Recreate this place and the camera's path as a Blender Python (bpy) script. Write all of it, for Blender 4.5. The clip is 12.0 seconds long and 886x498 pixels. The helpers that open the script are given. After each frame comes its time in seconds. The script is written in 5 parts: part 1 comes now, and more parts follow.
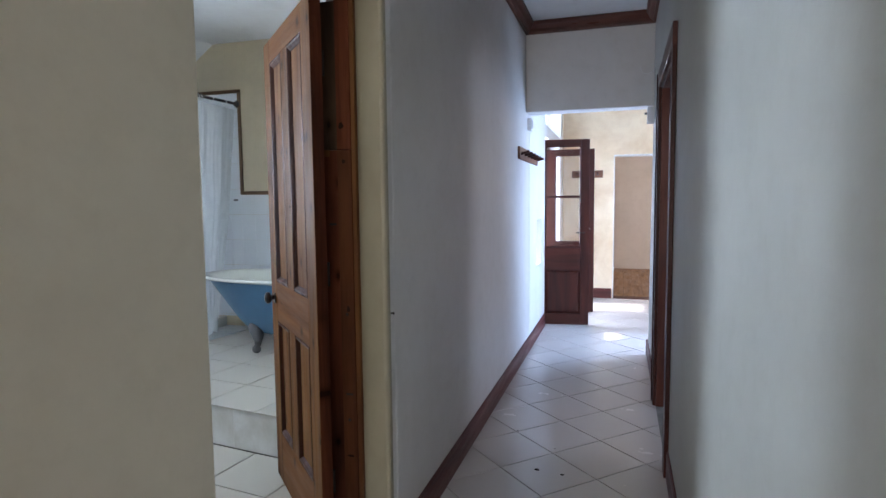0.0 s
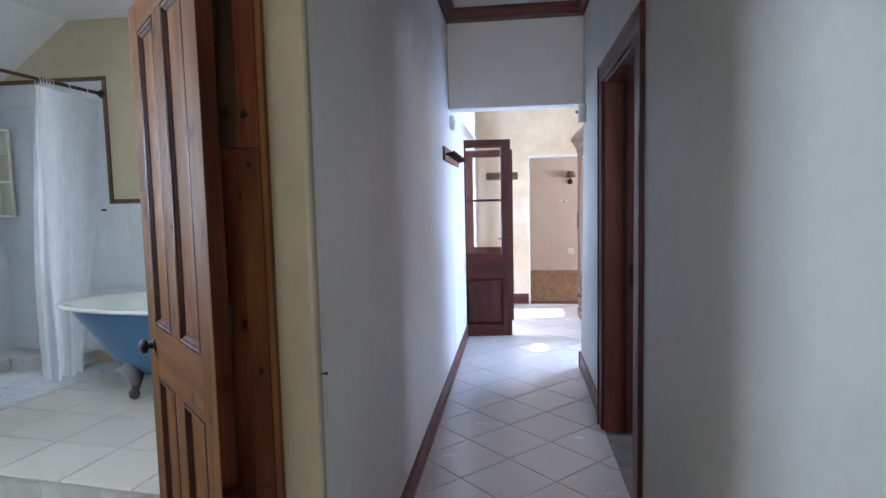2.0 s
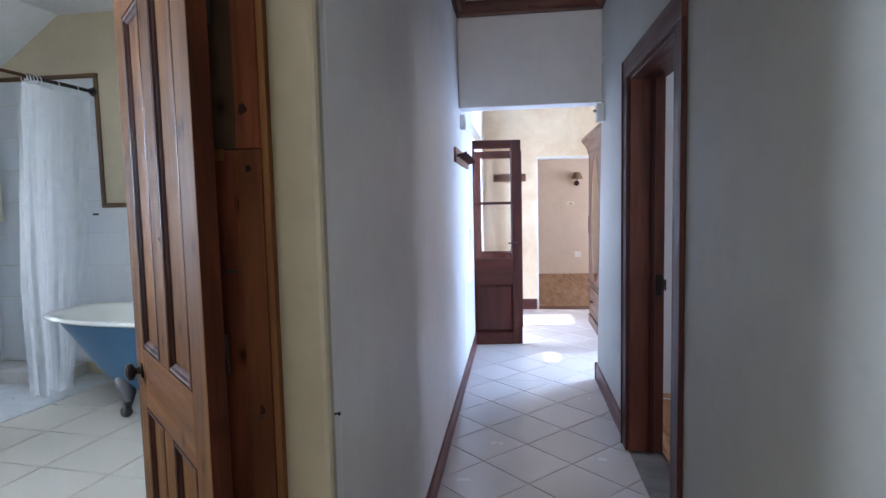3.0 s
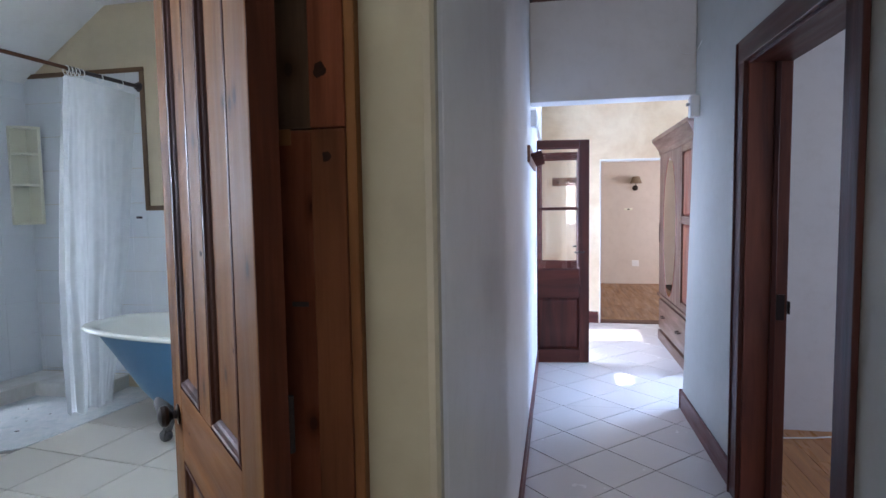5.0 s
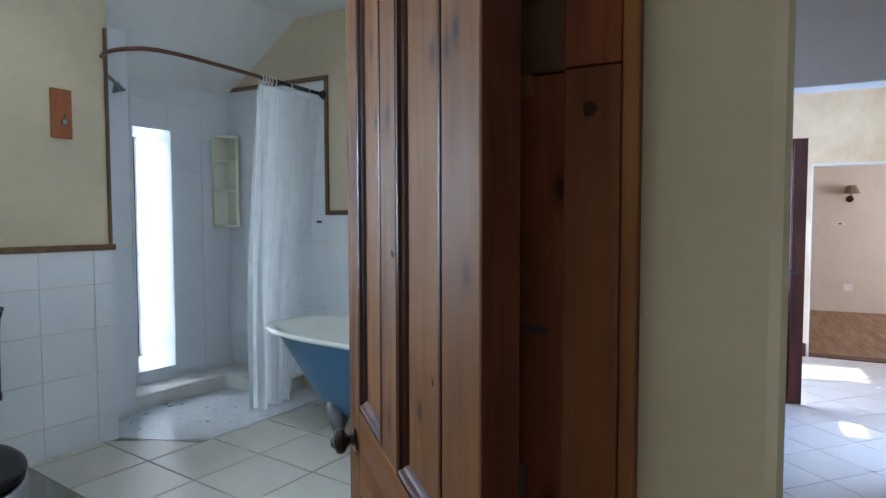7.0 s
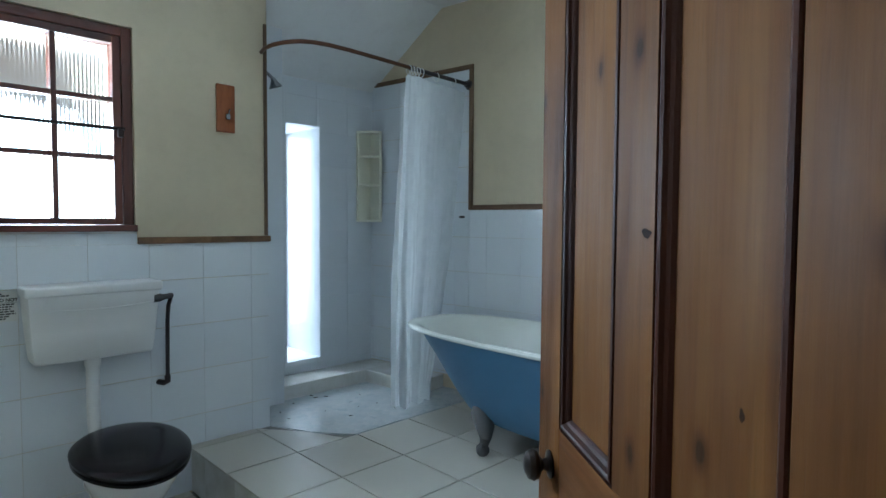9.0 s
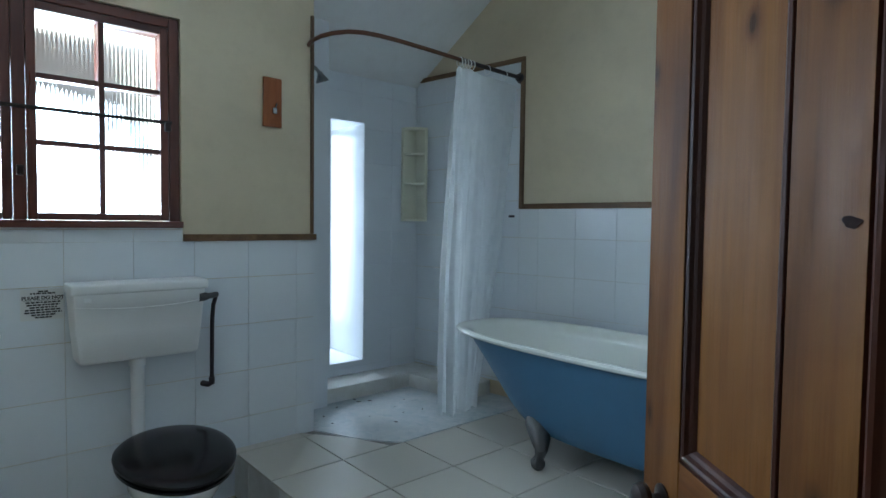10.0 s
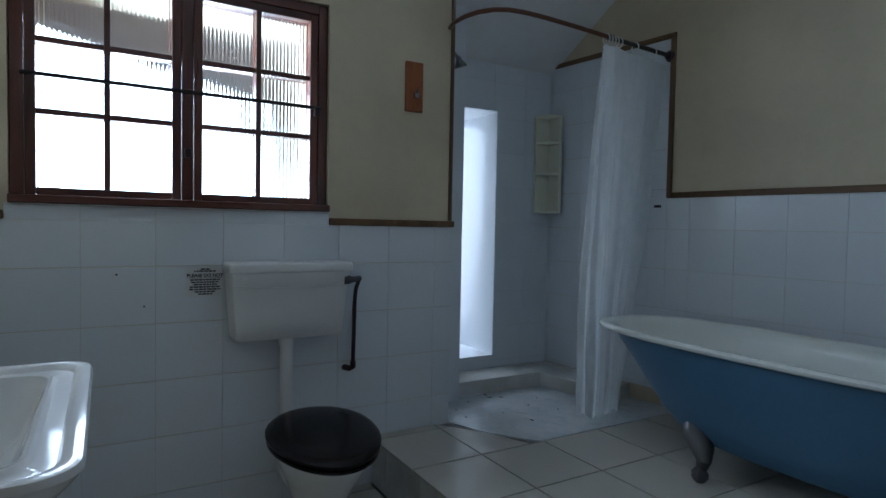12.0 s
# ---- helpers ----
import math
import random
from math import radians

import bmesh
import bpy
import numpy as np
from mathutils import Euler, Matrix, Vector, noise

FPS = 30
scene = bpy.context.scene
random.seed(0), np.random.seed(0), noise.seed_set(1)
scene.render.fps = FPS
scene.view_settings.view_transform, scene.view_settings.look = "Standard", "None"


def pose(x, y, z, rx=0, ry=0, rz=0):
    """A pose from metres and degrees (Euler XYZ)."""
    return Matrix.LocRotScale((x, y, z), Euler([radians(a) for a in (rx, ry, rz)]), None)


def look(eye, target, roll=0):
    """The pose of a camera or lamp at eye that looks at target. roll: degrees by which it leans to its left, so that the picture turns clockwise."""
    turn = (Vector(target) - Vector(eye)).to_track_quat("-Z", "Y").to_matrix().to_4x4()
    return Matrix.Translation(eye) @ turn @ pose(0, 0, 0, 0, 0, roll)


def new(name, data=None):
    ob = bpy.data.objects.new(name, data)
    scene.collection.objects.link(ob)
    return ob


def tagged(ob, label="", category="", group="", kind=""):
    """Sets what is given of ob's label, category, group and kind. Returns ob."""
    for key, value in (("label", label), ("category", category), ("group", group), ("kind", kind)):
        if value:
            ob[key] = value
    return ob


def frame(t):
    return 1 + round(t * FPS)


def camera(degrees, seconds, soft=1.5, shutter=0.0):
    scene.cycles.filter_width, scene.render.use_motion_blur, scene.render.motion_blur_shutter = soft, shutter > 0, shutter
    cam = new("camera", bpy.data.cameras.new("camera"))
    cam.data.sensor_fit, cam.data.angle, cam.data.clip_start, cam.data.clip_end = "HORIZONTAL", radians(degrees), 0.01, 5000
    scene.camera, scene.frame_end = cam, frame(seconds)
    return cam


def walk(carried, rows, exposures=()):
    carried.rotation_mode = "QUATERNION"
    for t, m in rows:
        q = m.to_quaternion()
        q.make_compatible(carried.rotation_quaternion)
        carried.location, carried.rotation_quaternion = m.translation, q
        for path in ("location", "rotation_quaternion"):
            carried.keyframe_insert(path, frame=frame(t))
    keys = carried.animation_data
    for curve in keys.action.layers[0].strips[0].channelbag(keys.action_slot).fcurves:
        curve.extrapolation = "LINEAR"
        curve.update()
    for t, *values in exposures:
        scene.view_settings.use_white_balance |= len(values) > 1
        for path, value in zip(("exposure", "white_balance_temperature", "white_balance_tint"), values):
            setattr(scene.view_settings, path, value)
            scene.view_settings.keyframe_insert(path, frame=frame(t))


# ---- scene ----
cam = camera(75.0, 12.0)
PATH = [
    (0, (0.378, 0.149, 1.382), (-0.212, 2.052, 1.217), -0.6),
    (0.5, (0.299, 0.281, 1.387), (-0.187, 2.214, 1.219), -0.8),
    (1, (0.209, 0.404, 1.41), (-0.172, 2.36, 1.242), -1.1),
    (1.5, (0.141, 0.513, 1.417), (-0.156, 2.483, 1.249), -1.2),
    (2, (0.09, 0.637, 1.426), (-0.162, 2.614, 1.259), -1.3),
    (2.5, (0.036, 0.756, 1.44), (-0.205, 2.734, 1.275), -1.3),
    (3, (-0.013, 0.857, 1.448), (-0.265, 2.835, 1.284), -1.3),
    (5, (-0.255, 1.243, 1.451), (-0.64, 3.201, 1.306), -0.9),
    (5.5, (-0.304, 1.335, 1.459), (-0.761, 3.278, 1.328), -0.9),
    (6, (-0.345, 1.404, 1.454), (-0.938, 3.311, 1.342), -0.6),
    (6.5, (-0.395, 1.45, 1.436), (-1.145, 3.301, 1.337), -0.3),
    (7, (-0.467, 1.488, 1.419), (-1.359, 3.275, 1.321), -0.1),
    (7.5, (-0.539, 1.528, 1.399), (-1.549, 3.252, 1.302), 0.1),
    (9.5, (-0.792, 1.614, 1.372), (-2.084, 3.138, 1.282), 0.5),
    (10, (-0.881, 1.644, 1.359), (-2.214, 3.132, 1.272), 0.7),
    (10.5, (-0.936, 1.651, 1.332), (-2.325, 3.087, 1.246), 0.7),
    (11, (-0.985, 1.638, 1.307), (-2.438, 3.011, 1.227), 0.8),
    (11.5, (-1.045, 1.623, 1.286), (-2.563, 2.922, 1.207), 0.9),
    (12, (-1.091, 1.604, 1.264), (-2.673, 2.825, 1.189), 1.1),
]
EXPOSURES = [(0, 1.16, 5850, 19), (3, 1.3, 5800, 21), (5.5, 1.22, 5700, 22), (6.5, 1.02, 5700, 19), (7.5, 1.05, 5650, 13), (9.5, 0.56, 5400, 9), (11, 0.08, 5400, 12), (12, -0.45, 5400, 15)]
walk(cam, [(t, look(eye, target, roll)) for t, eye, target, roll in PATH], EXPOSURES)

# world, sun and lamps that stand in for skylight; windows out of view are assumed
SUN_WAY = Vector((1.0, 0.12, -1.13)).normalized()
world = bpy.data.worlds.new("sky")
scene.world = world
world.use_nodes = True
wn = world.node_tree.nodes
sky = wn.new("ShaderNodeTexSky")
sky.sky_type = "NISHITA"
sky.sun_disc = False
sky.sun_elevation = math.asin(-SUN_WAY.z)
sky.sun_rotation = math.atan2(-SUN_WAY.x, -SUN_WAY.y)
world.node_tree.links.new(sky.outputs[0], wn["Background"].inputs["Color"])
wn["Background"].inputs["Strength"].default_value = 0.15

sun = new("sun", bpy.data.lights.new("sun", "SUN"))
sun.data.energy, sun.data.angle, sun.data.color = 3.2, radians(0.6), (1.0, 0.93, 0.82)
sun.rotation_mode = "QUATERNION"
sun.rotation_quaternion = SUN_WAY.to_track_quat("-Z", "Y")


def window_lamp(eye, target, w, h, watts, color=(0.85, 0.93, 1.0)):
    """Skylight that comes in at a window's opening."""
    ob = new("window_light", bpy.data.lights.new("window_light", "AREA"))
    ob.data.shape, ob.data.size, ob.data.size_y = "RECTANGLE", w, h
    ob.data.energy, ob.data.color = watts, color
    ob.matrix_world = look(eye, target)
    return ob


LAMP_BACK, LAMP_BED, LAMP_FAR, LAMP_BATH, LAMP_SLIT, LAMP_DOOR, LAMP_HALL = 21.0, 11.0, 42.0, 72.0, 30.0, 62.0, 30.0
# window behind the walk's start is added, unseen, to fill the corridor
window_lamp((0.1, -3.35, 1.5), (0.1, 0, 1.3), 0.9, 1.2, LAMP_BACK, (1.0, 0.93, 0.83))
window_lamp((-1.15, 7.25, 1.25), (1.0, 7.25, 1.1), 1.5, 2.0, LAMP_DOOR, (0.72, 0.85, 1.0))
window_lamp((1.50, 5.95, 1.25), (0.2, 5.2, 0.8), 0.55, 1.9, LAMP_HALL, (0.52, 0.72, 1.0))
# windows of these two rooms are unseen, added to light them
window_lamp((4.25, 3.0, 1.5), (2.0, 3.0, 1.2), 1.2, 1.2, LAMP_BED, (0.92, 0.93, 1.0))
window_lamp((3.9, 10.5, 1.6), (1.0, 10.8, 1.0), 1.6, 1.4, LAMP_FAR, (1.0, 0.90, 0.80))

# the bathroom stands askew to the corridor: its own frame, u away from the window wall, v along it
BATH = Matrix.Translation((-3.027, 3.338, 0)) @ Matrix.Rotation(radians(-7.2), 4, "Z")
window_lamp(BATH @ Vector((-0.80, -1.18, 1.66)), BATH @ Vector((1.0, -0.35, 1.95)), 1.18, 0.80, LAMP_BATH, (0.80, 0.93, 1.0))
window_lamp(BATH @ Vector((-2.30, 0.50, 1.30)), BATH @ Vector((-0.4, 0.74, 0.7)), 0.9, 1.9, LAMP_SLIT, (0.90, 0.98, 0.97))


# ---- materials ----
def material(name, base=(0.5, 0.5, 0.5), rough=0.5, metal=0.0, **extra):
    m = bpy.data.materials.new(name)
    m.use_nodes = True
    b = m.node_tree.nodes["Principled BSDF"]
    b.inputs["Base Color"].default_value = (*base, 1)
    b.inputs["Roughness"].default_value = rough
    b.inputs["Metallic"].default_value = metal
    for key, value in extra.items():
        b.inputs[key.replace("_", " ")].default_value = value
    return m, m.node_tree.nodes, m.node_tree.links, b


def noise_node(n, l, vec, scale, detail=4.0, rough=0.6, distortion=0.0):
    t = n.new("ShaderNodeTexNoise")
    t.inputs["Scale"].default_value, t.inputs["Detail"].default_value = scale, detail
    t.inputs["Roughness"].default_value, t.inputs["Distortion"].default_value = rough, distortion
    l.new(vec, t.inputs["Vector"])
    return t.outputs["Fac"]


def ramp(n, l, fac, stops):
    r = n.new("ShaderNodeValToRGB")
    while len(r.color_ramp.elements) < len(stops):
        r.color_ramp.elements.new(0.5)
    for e, (pos, col) in zip(r.color_ramp.elements, stops):
        e.position, e.color = pos, (*col, 1) if len(col) == 3 else col
    l.new(fac, r.inputs["Fac"])
    return r.outputs["Color"]


def mix(n, l, fac, a, b, kind="MIX"):
    m = n.new("ShaderNodeMixRGB")
    m.blend_type = kind
    for slot, v in ((0, fac), (1, a), (2, b)):
        if isinstance(v, (int, float)):
            m.inputs[slot].default_value = v
        elif isinstance(v, tuple):
            m.inputs[slot].default_value = (*v, 1)
        else:
            l.new(v, m.inputs[slot])
    return m.outputs[0]


def bump(n, l, b, height, strength, distance=0.01):
    k = n.new("ShaderNodeBump")
    k.inputs["Strength"].default_value, k.inputs["Distance"].default_value = strength, distance
    l.new(height, k.inputs["Height"])
    l.new(k.outputs[0], b.inputs["Normal"])


def coords(n, l, scale=(1, 1, 1), per_object=False):
    c, m = n.new("ShaderNodeTexCoord"), n.new("ShaderNodeMapping")
    l.new(c.outputs["Object"], m.inputs["Vector"])
    m.inputs["Scale"].default_value = scale
    if per_object:
        info, k = n.new("ShaderNodeObjectInfo"), n.new("ShaderNodeVectorMath")
        k.operation = "SCALE"
        k.inputs[0].default_value = (37, 53, 71)
        l.new(info.outputs["Random"], k.inputs["Scale"])
        l.new(k.outputs[0], m.inputs["Location"])
    return m.outputs[0]


def plaster(name, col, dark, rough=0.75, relief=0.35, blotch=1.3, amount=1.0):
    """Hand-trowelled and painted plaster: broad clouds, faint scuffs, a slightly wavy face."""
    m, n, l, b = material(name, col, rough)
    v = coords(n, l)
    big = ramp(n, l, noise_node(n, l, v, blotch, 5, 0.6, 0.4), [(0.35, dark), (0.62, col)])
    scuff = ramp(n, l, noise_node(n, l, v, 9, 6, 0.7), [(0.30, (0.90, 0.89, 0.87)), (0.52, (1, 1, 1))])
    l.new(mix(n, l, 0.55 * amount, big, scuff, "MULTIPLY"), b.inputs["Base Color"])
    h = mix(n, l, 0.25, noise_node(n, l, v, 3.5, 3, 0.5), noise_node(n, l, v, 45, 3, 0.5))
    bump(n, l, b, h, relief, 0.006)
    return m


def wood(name, light, mid, dark, axis=2, rough=0.45, scale=1.0, coat=0.0, knots=True, gloss=0.4):
    """Sawn and varnished boards, with the grain along one axis of the piece."""
    m, n, l, b = material(name, mid, rough)
    stretch = [26 * scale] * 3
    stretch[axis] = 1.3 * scale
    v = coords(n, l, tuple(stretch), True)
    w = [5.0, 5.0, 5.0]
    w[axis] = 0.55
    v2 = coords(n, l, tuple(w), True)
    fine = noise_node(n, l, v, 2.6, 8, 0.72, 0.3)
    broad = noise_node(n, l, v2, 1.4, 4, 0.55, 1.2)
    col = ramp(n, l, broad, [(0.30, dark), (0.5, mid), (0.72, light)])
    grain = ramp(n, l, fine, [(0.28, (0.50, 0.42, 0.36)), (0.55, (1, 1, 1)), (0.8, (1.0, 0.97, 0.93))])
    col = mix(n, l, 0.5, col, grain, "MULTIPLY")
    if knots:
        k = n.new("ShaderNodeTexVoronoi")
        k.voronoi_dimensions = "2D"
        k.inputs["Scale"].default_value = 1.0
        apart, flat = n.new("ShaderNodeSeparateXYZ"), n.new("ShaderNodeCombineXYZ")
        l.new(coords(n, l, (3.4, 3.4, 3.4) if axis == 0 else (5.5, 5.5, 3.4), True), apart.inputs[0])
        wobble = n.new("ShaderNodeMath")
        wobble.operation = "MULTIPLY_ADD"
        wobble.inputs[1].default_value = 0.12
        l.new(noise_node(n, l, v2, 6.0, 3, 0.6), wobble.inputs[0])
        l.new(apart.outputs["X"], wobble.inputs[2])
        l.new(wobble.outputs[0], flat.inputs["X"]), l.new(apart.outputs["Z"], flat.inputs["Y"])
        l.new(flat.outputs[0], k.inputs["Vector"])
        mask = ramp(n, l, k.outputs["Distance"], [(0.032, (0.10, 0.055, 0.04)), (0.045, (0.42, 0.32, 0.26)), (0.10, (0.86, 0.82, 0.78)), (0.16, (1, 1, 1))])
        col = mix(n, l, 0.85, col, mask, "MULTIPLY")
    l.new(col, b.inputs["Base Color"])
    r = ramp(n, l, noise_node(n, l, v2, 3.0, 3, 0.6), [(0.3, (rough - 0.1,) * 3), (0.7, (rough + 0.15,) * 3)])
    l.new(r, b.inputs["Roughness"])
    b.inputs["Coat Weight"].default_value, b.inputs["Coat Roughness"].default_value = coat, 0.25
    b.inputs["Specular IOR Level"].default_value = gloss
    bump(n, l, b, fine, 0.25, 0.004)
    return m


def glazed(name, col, tint, rough=0.18, dirt=0.3, relief=0.12, scale=3.0):
    """Glazed ceramic, each piece a shade apart, with a little grime."""
    m, n, l, b = material(name, col, rough)
    info = n.new("ShaderNodeObjectInfo")
    base = ramp(n, l, info.outputs["Random"], [(0.0, tint), (1.0, col)])
    v = coords(n, l, (1, 1, 1), True)
    grime = ramp(n, l, noise_node(n, l, v, scale, 6, 0.65, 0.6), [(0.15, (0.74, 0.72, 0.68)), (0.75, (1, 1, 1))])
    l.new(mix(n, l, dirt, base, grime, "MULTIPLY"), b.inputs["Base Color"])
    l.new(ramp(n, l, noise_node(n, l, v, scale * 2, 4, 0.6), [(0.2, (rough * 0.9,) * 3), (0.8, (rough * 1.2,) * 3)]), b.inputs["Roughness"])
    if relief > 0:
        bump(n, l, b, noise_node(n, l, v, 6, 2, 0.5), relief, 0.01)
    return m


M_WALL = plaster("wall_paint", (0.74, 0.73, 0.71), (0.68, 0.67, 0.645), 0.5, 0.22)
# cream of the door reveal, its colour darkened to hold it in shade
M_REVEAL_SHADED = plaster("reveal_paint_shaded", (0.38, 0.34, 0.235), (0.325, 0.29, 0.20), 0.5)
# corridor wall paint with the warm light near the start put into its colour
M_NEAR_WARMED = plaster("near_wall_paint_warmed", (0.76, 0.70, 0.56), (0.71, 0.65, 0.52), 0.6)
# same paint as M_WALL, dimmed so doorway light leaves this wall in shade
M_WALL_EAST_DIMMED = plaster("east_wall_paint_dimmed", (0.50, 0.505, 0.465), (0.46, 0.465, 0.425), 0.6)
M_CREAM = plaster("bath_cream_paint", (0.62, 0.54, 0.385), (0.54, 0.47, 0.335), 0.65)
M_WHITE = plaster("white_paint", (0.80, 0.81, 0.80), (0.75, 0.76, 0.76), 0.6, 0.25)
M_OCHRE = plaster("ochre_limewash", (0.86, 0.73, 0.53), (0.74, 0.58, 0.38), 0.8, 0.4, 2.2)
M_PINKISH = plaster("far_room_paint", (0.68, 0.62, 0.545), (0.63, 0.57, 0.50), 0.7)
M_PINE = wood("varnished_pine", (0.175, 0.078, 0.020), (0.122, 0.049, 0.012), (0.062, 0.022, 0.006), rough=0.5, gloss=0.07)
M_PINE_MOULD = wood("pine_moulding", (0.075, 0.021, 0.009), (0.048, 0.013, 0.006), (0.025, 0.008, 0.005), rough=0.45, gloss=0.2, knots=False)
M_JAMB = wood("stained_jamb_pine", (0.19, 0.058, 0.026), (0.120, 0.036, 0.017), (0.045, 0.016, 0.010), rough=0.62, gloss=0.08)
M_JAMB_BROWN = wood("brown_jamb_pine", (0.16, 0.058, 0.024), (0.095, 0.034, 0.015), (0.036, 0.014, 0.009), rough=0.62, gloss=0.06)
M_KNOT = plaster("knot_wood", (0.035, 0.016, 0.010), (0.016, 0.009, 0.007), 0.6, 0.3, 30)
M_KNOT.node_tree.nodes["Principled BSDF"].inputs["Specular IOR Level"].default_value = 0.03
M_JAMB_OLD = wood("weathered_jamb_pine", (0.17, 0.10, 0.052), (0.08, 0.048, 0.028), (0.022, 0.015, 0.012), rough=0.7, gloss=0.15)
M_JAMB_EDGE = wood("pale_jamb_edge", (0.22, 0.10, 0.032), (0.16, 0.065, 0.022), (0.09, 0.032, 0.012), rough=0.6, knots=False, gloss=0.15)
M_MAHOG = wood("dark_stained_wood", (0.085, 0.020, 0.011), (0.055, 0.013, 0.008), (0.028, 0.008, 0.006), rough=0.42, coat=0.08, gloss=0.25, knots=False)
M_MAHOG_X = wood("dark_stained_wood_lengthwise", (0.12, 0.032, 0.018), (0.08, 0.021, 0.012), (0.04, 0.012, 0.008), axis=1, rough=0.4, coat=0.2, knots=False)
M_BASE = wood("red_brown_skirting", (0.17, 0.045, 0.035), (0.12, 0.030, 0.024), (0.07, 0.018, 0.014), axis=1, rough=0.45, knots=False)
M_WARD = wood("wardrobe_wood", (0.11, 0.057, 0.039), (0.08, 0.041, 0.028), (0.05, 0.024, 0.016), rough=0.4, coat=0.1, knots=False)
M_WARD_SIDE = wood("wardrobe_side_wood", (0.22, 0.05, 0.022), (0.15, 0.032, 0.014), (0.08, 0.018, 0.01), rough=0.35, coat=0.3, knots=False)
M_TRIM = wood("dado_strip_wood", (0.22, 0.13, 0.06), (0.15, 0.085, 0.04), (0.085, 0.045, 0.022), axis=0, rough=0.5, knots=False)
M_TRIM_V = wood("upright_strip_wood", (0.20, 0.13, 0.07), (0.14, 0.085, 0.045), (0.08, 0.045, 0.025), rough=0.5, knots=False)
M_WIN = wood("window_hardwood", (0.15, 0.045, 0.024), (0.095, 0.028, 0.016), (0.045, 0.014, 0.010), rough=0.35, coat=0.25, knots=False)
M_PARQUET = wood("parquet_oak", (0.34, 0.20, 0.095), (0.25, 0.135, 0.06), (0.17, 0.085, 0.04), axis=1, rough=0.4, knots=False)
M_BOARD = wood("orange_floorboard", (0.60, 0.29, 0.09), (0.52, 0.24, 0.07), (0.42, 0.18, 0.05), axis=1, rough=0.3, coat=0.2, knots=False)
M_PEG = wood("peg_rack_wood", (0.30, 0.15, 0.08), (0.20, 0.09, 0.045), (0.10, 0.04, 0.02), axis=1, rough=0.5, knots=False)
M_ORANGE = wood("switch_board_wood", (0.42, 0.15, 0.045), (0.32, 0.10, 0.03), (0.22, 0.065, 0.02), rough=0.45, knots=False)
M_FLOOR_TILE = glazed("floor_tile_glaze", (0.64, 0.605, 0.575), (0.60, 0.565, 0.53), 0.24, 0.12, 0.0, 1.5)
M_BATH_TILE = glazed("bath_floor_tile_glaze", (0.56, 0.53, 0.46), (0.52, 0.495, 0.43), 0.34, 0.05, 0.0, 1.5)
M_WALL_TILE = glazed("wall_tile_glaze", (0.75, 0.79, 0.83), (0.72, 0.765, 0.81), 0.16, 0.15, 0.10, 1.6)
M_GROUT = plaster("grout", (0.26, 0.25, 0.23), (0.16, 0.15, 0.14), 0.9, 0.3, 5)
M_GROUT_LIGHT = plaster("white_grout", (0.52, 0.53, 0.54), (0.34, 0.34, 0.34), 0.9, 0.2, 4)
M_CERAMIC = glazed("white_ceramic", (0.83, 0.83, 0.82), (0.83, 0.83, 0.82), 0.08, 0.12, 0.0)
M_PLASTIC = glazed("white_plastic", (0.80, 0.81, 0.81), (0.80, 0.81, 0.81), 0.3, 0.15, 0.02)
M_ENAMEL = glazed("white_enamel", (0.80, 0.83, 0.78), (0.80, 0.83, 0.78), 0.15, 0.25, 0.03)
M_BLUE = glazed("blue_tub_paint", (0.056, 0.14, 0.24), (0.056, 0.14, 0.24), 0.42, 0.45, 0.08, 5)
M_BLACK = glazed("black_seat", (0.007, 0.005, 0.006), (0.007, 0.005, 0.006), 0.2, 0.1, 0.02)
M_SHELF = material("cream_plastic", (0.78, 0.78, 0.64), 0.4)[0]
M_BLACK.node_tree.nodes["Principled BSDF"].inputs["Specular IOR Level"].default_value = 0.3
M_IRON = material("cast_iron", (0.10, 0.10, 0.10), 0.45, 0.6)[0]
M_CHROME = material("dull_chrome", (0.28, 0.29, 0.30), 0.25, 1.0)[0]
M_BRONZE = material("dark_bronze_knob", (0.035, 0.025, 0.022), 0.28, 0.7)[0]
M_COPPER = material("aged_copper_pipe", (0.14, 0.065, 0.04), 0.35, 0.8)[0]
M_PIPE = material("dark_pipe", (0.035, 0.025, 0.03), 0.4, 0.3)[0]
M_DARK = material("dark_stain", (0.03, 0.022, 0.018), 0.9)[0]
M_MIRROR = material("mirror_silver", (0.90, 0.90, 0.88), 0.02, 1.0)[0]
M_GLASS = material("clear_glass", (1, 1, 1), 0.0, 0.0, Transmission_Weight=1.0, IOR=1.45)[0]
M_SHADE = material("lamp_shade_cloth", (0.20, 0.15, 0.10), 0.8)[0]
M_INK = material("black_ink", (0.02, 0.02, 0.02), 0.6)[0]
M_SIGN = material("clear_sticker", (0.70, 0.71, 0.70), 0.3)[0]
M_ROOF = plaster("eave_boards", (0.34, 0.29, 0.26), (0.24, 0.20, 0.18), 0.8)
M_GROUND = plaster("sandy_ground", (0.48, 0.44, 0.35), (0.36, 0.34, 0.24), 0.95, 0.4, 0.4)
M_LEAF = plaster("foliage", (0.10, 0.16, 0.05), (0.045, 0.08, 0.025), 0.7, 0.2, 6)


def reeded_glass():
    m, n, l, b = material("reeded_glass", (0.95, 0.99, 0.98), 0.12, 0.0, Transmission_Weight=1.0, IOR=1.4)
    return m


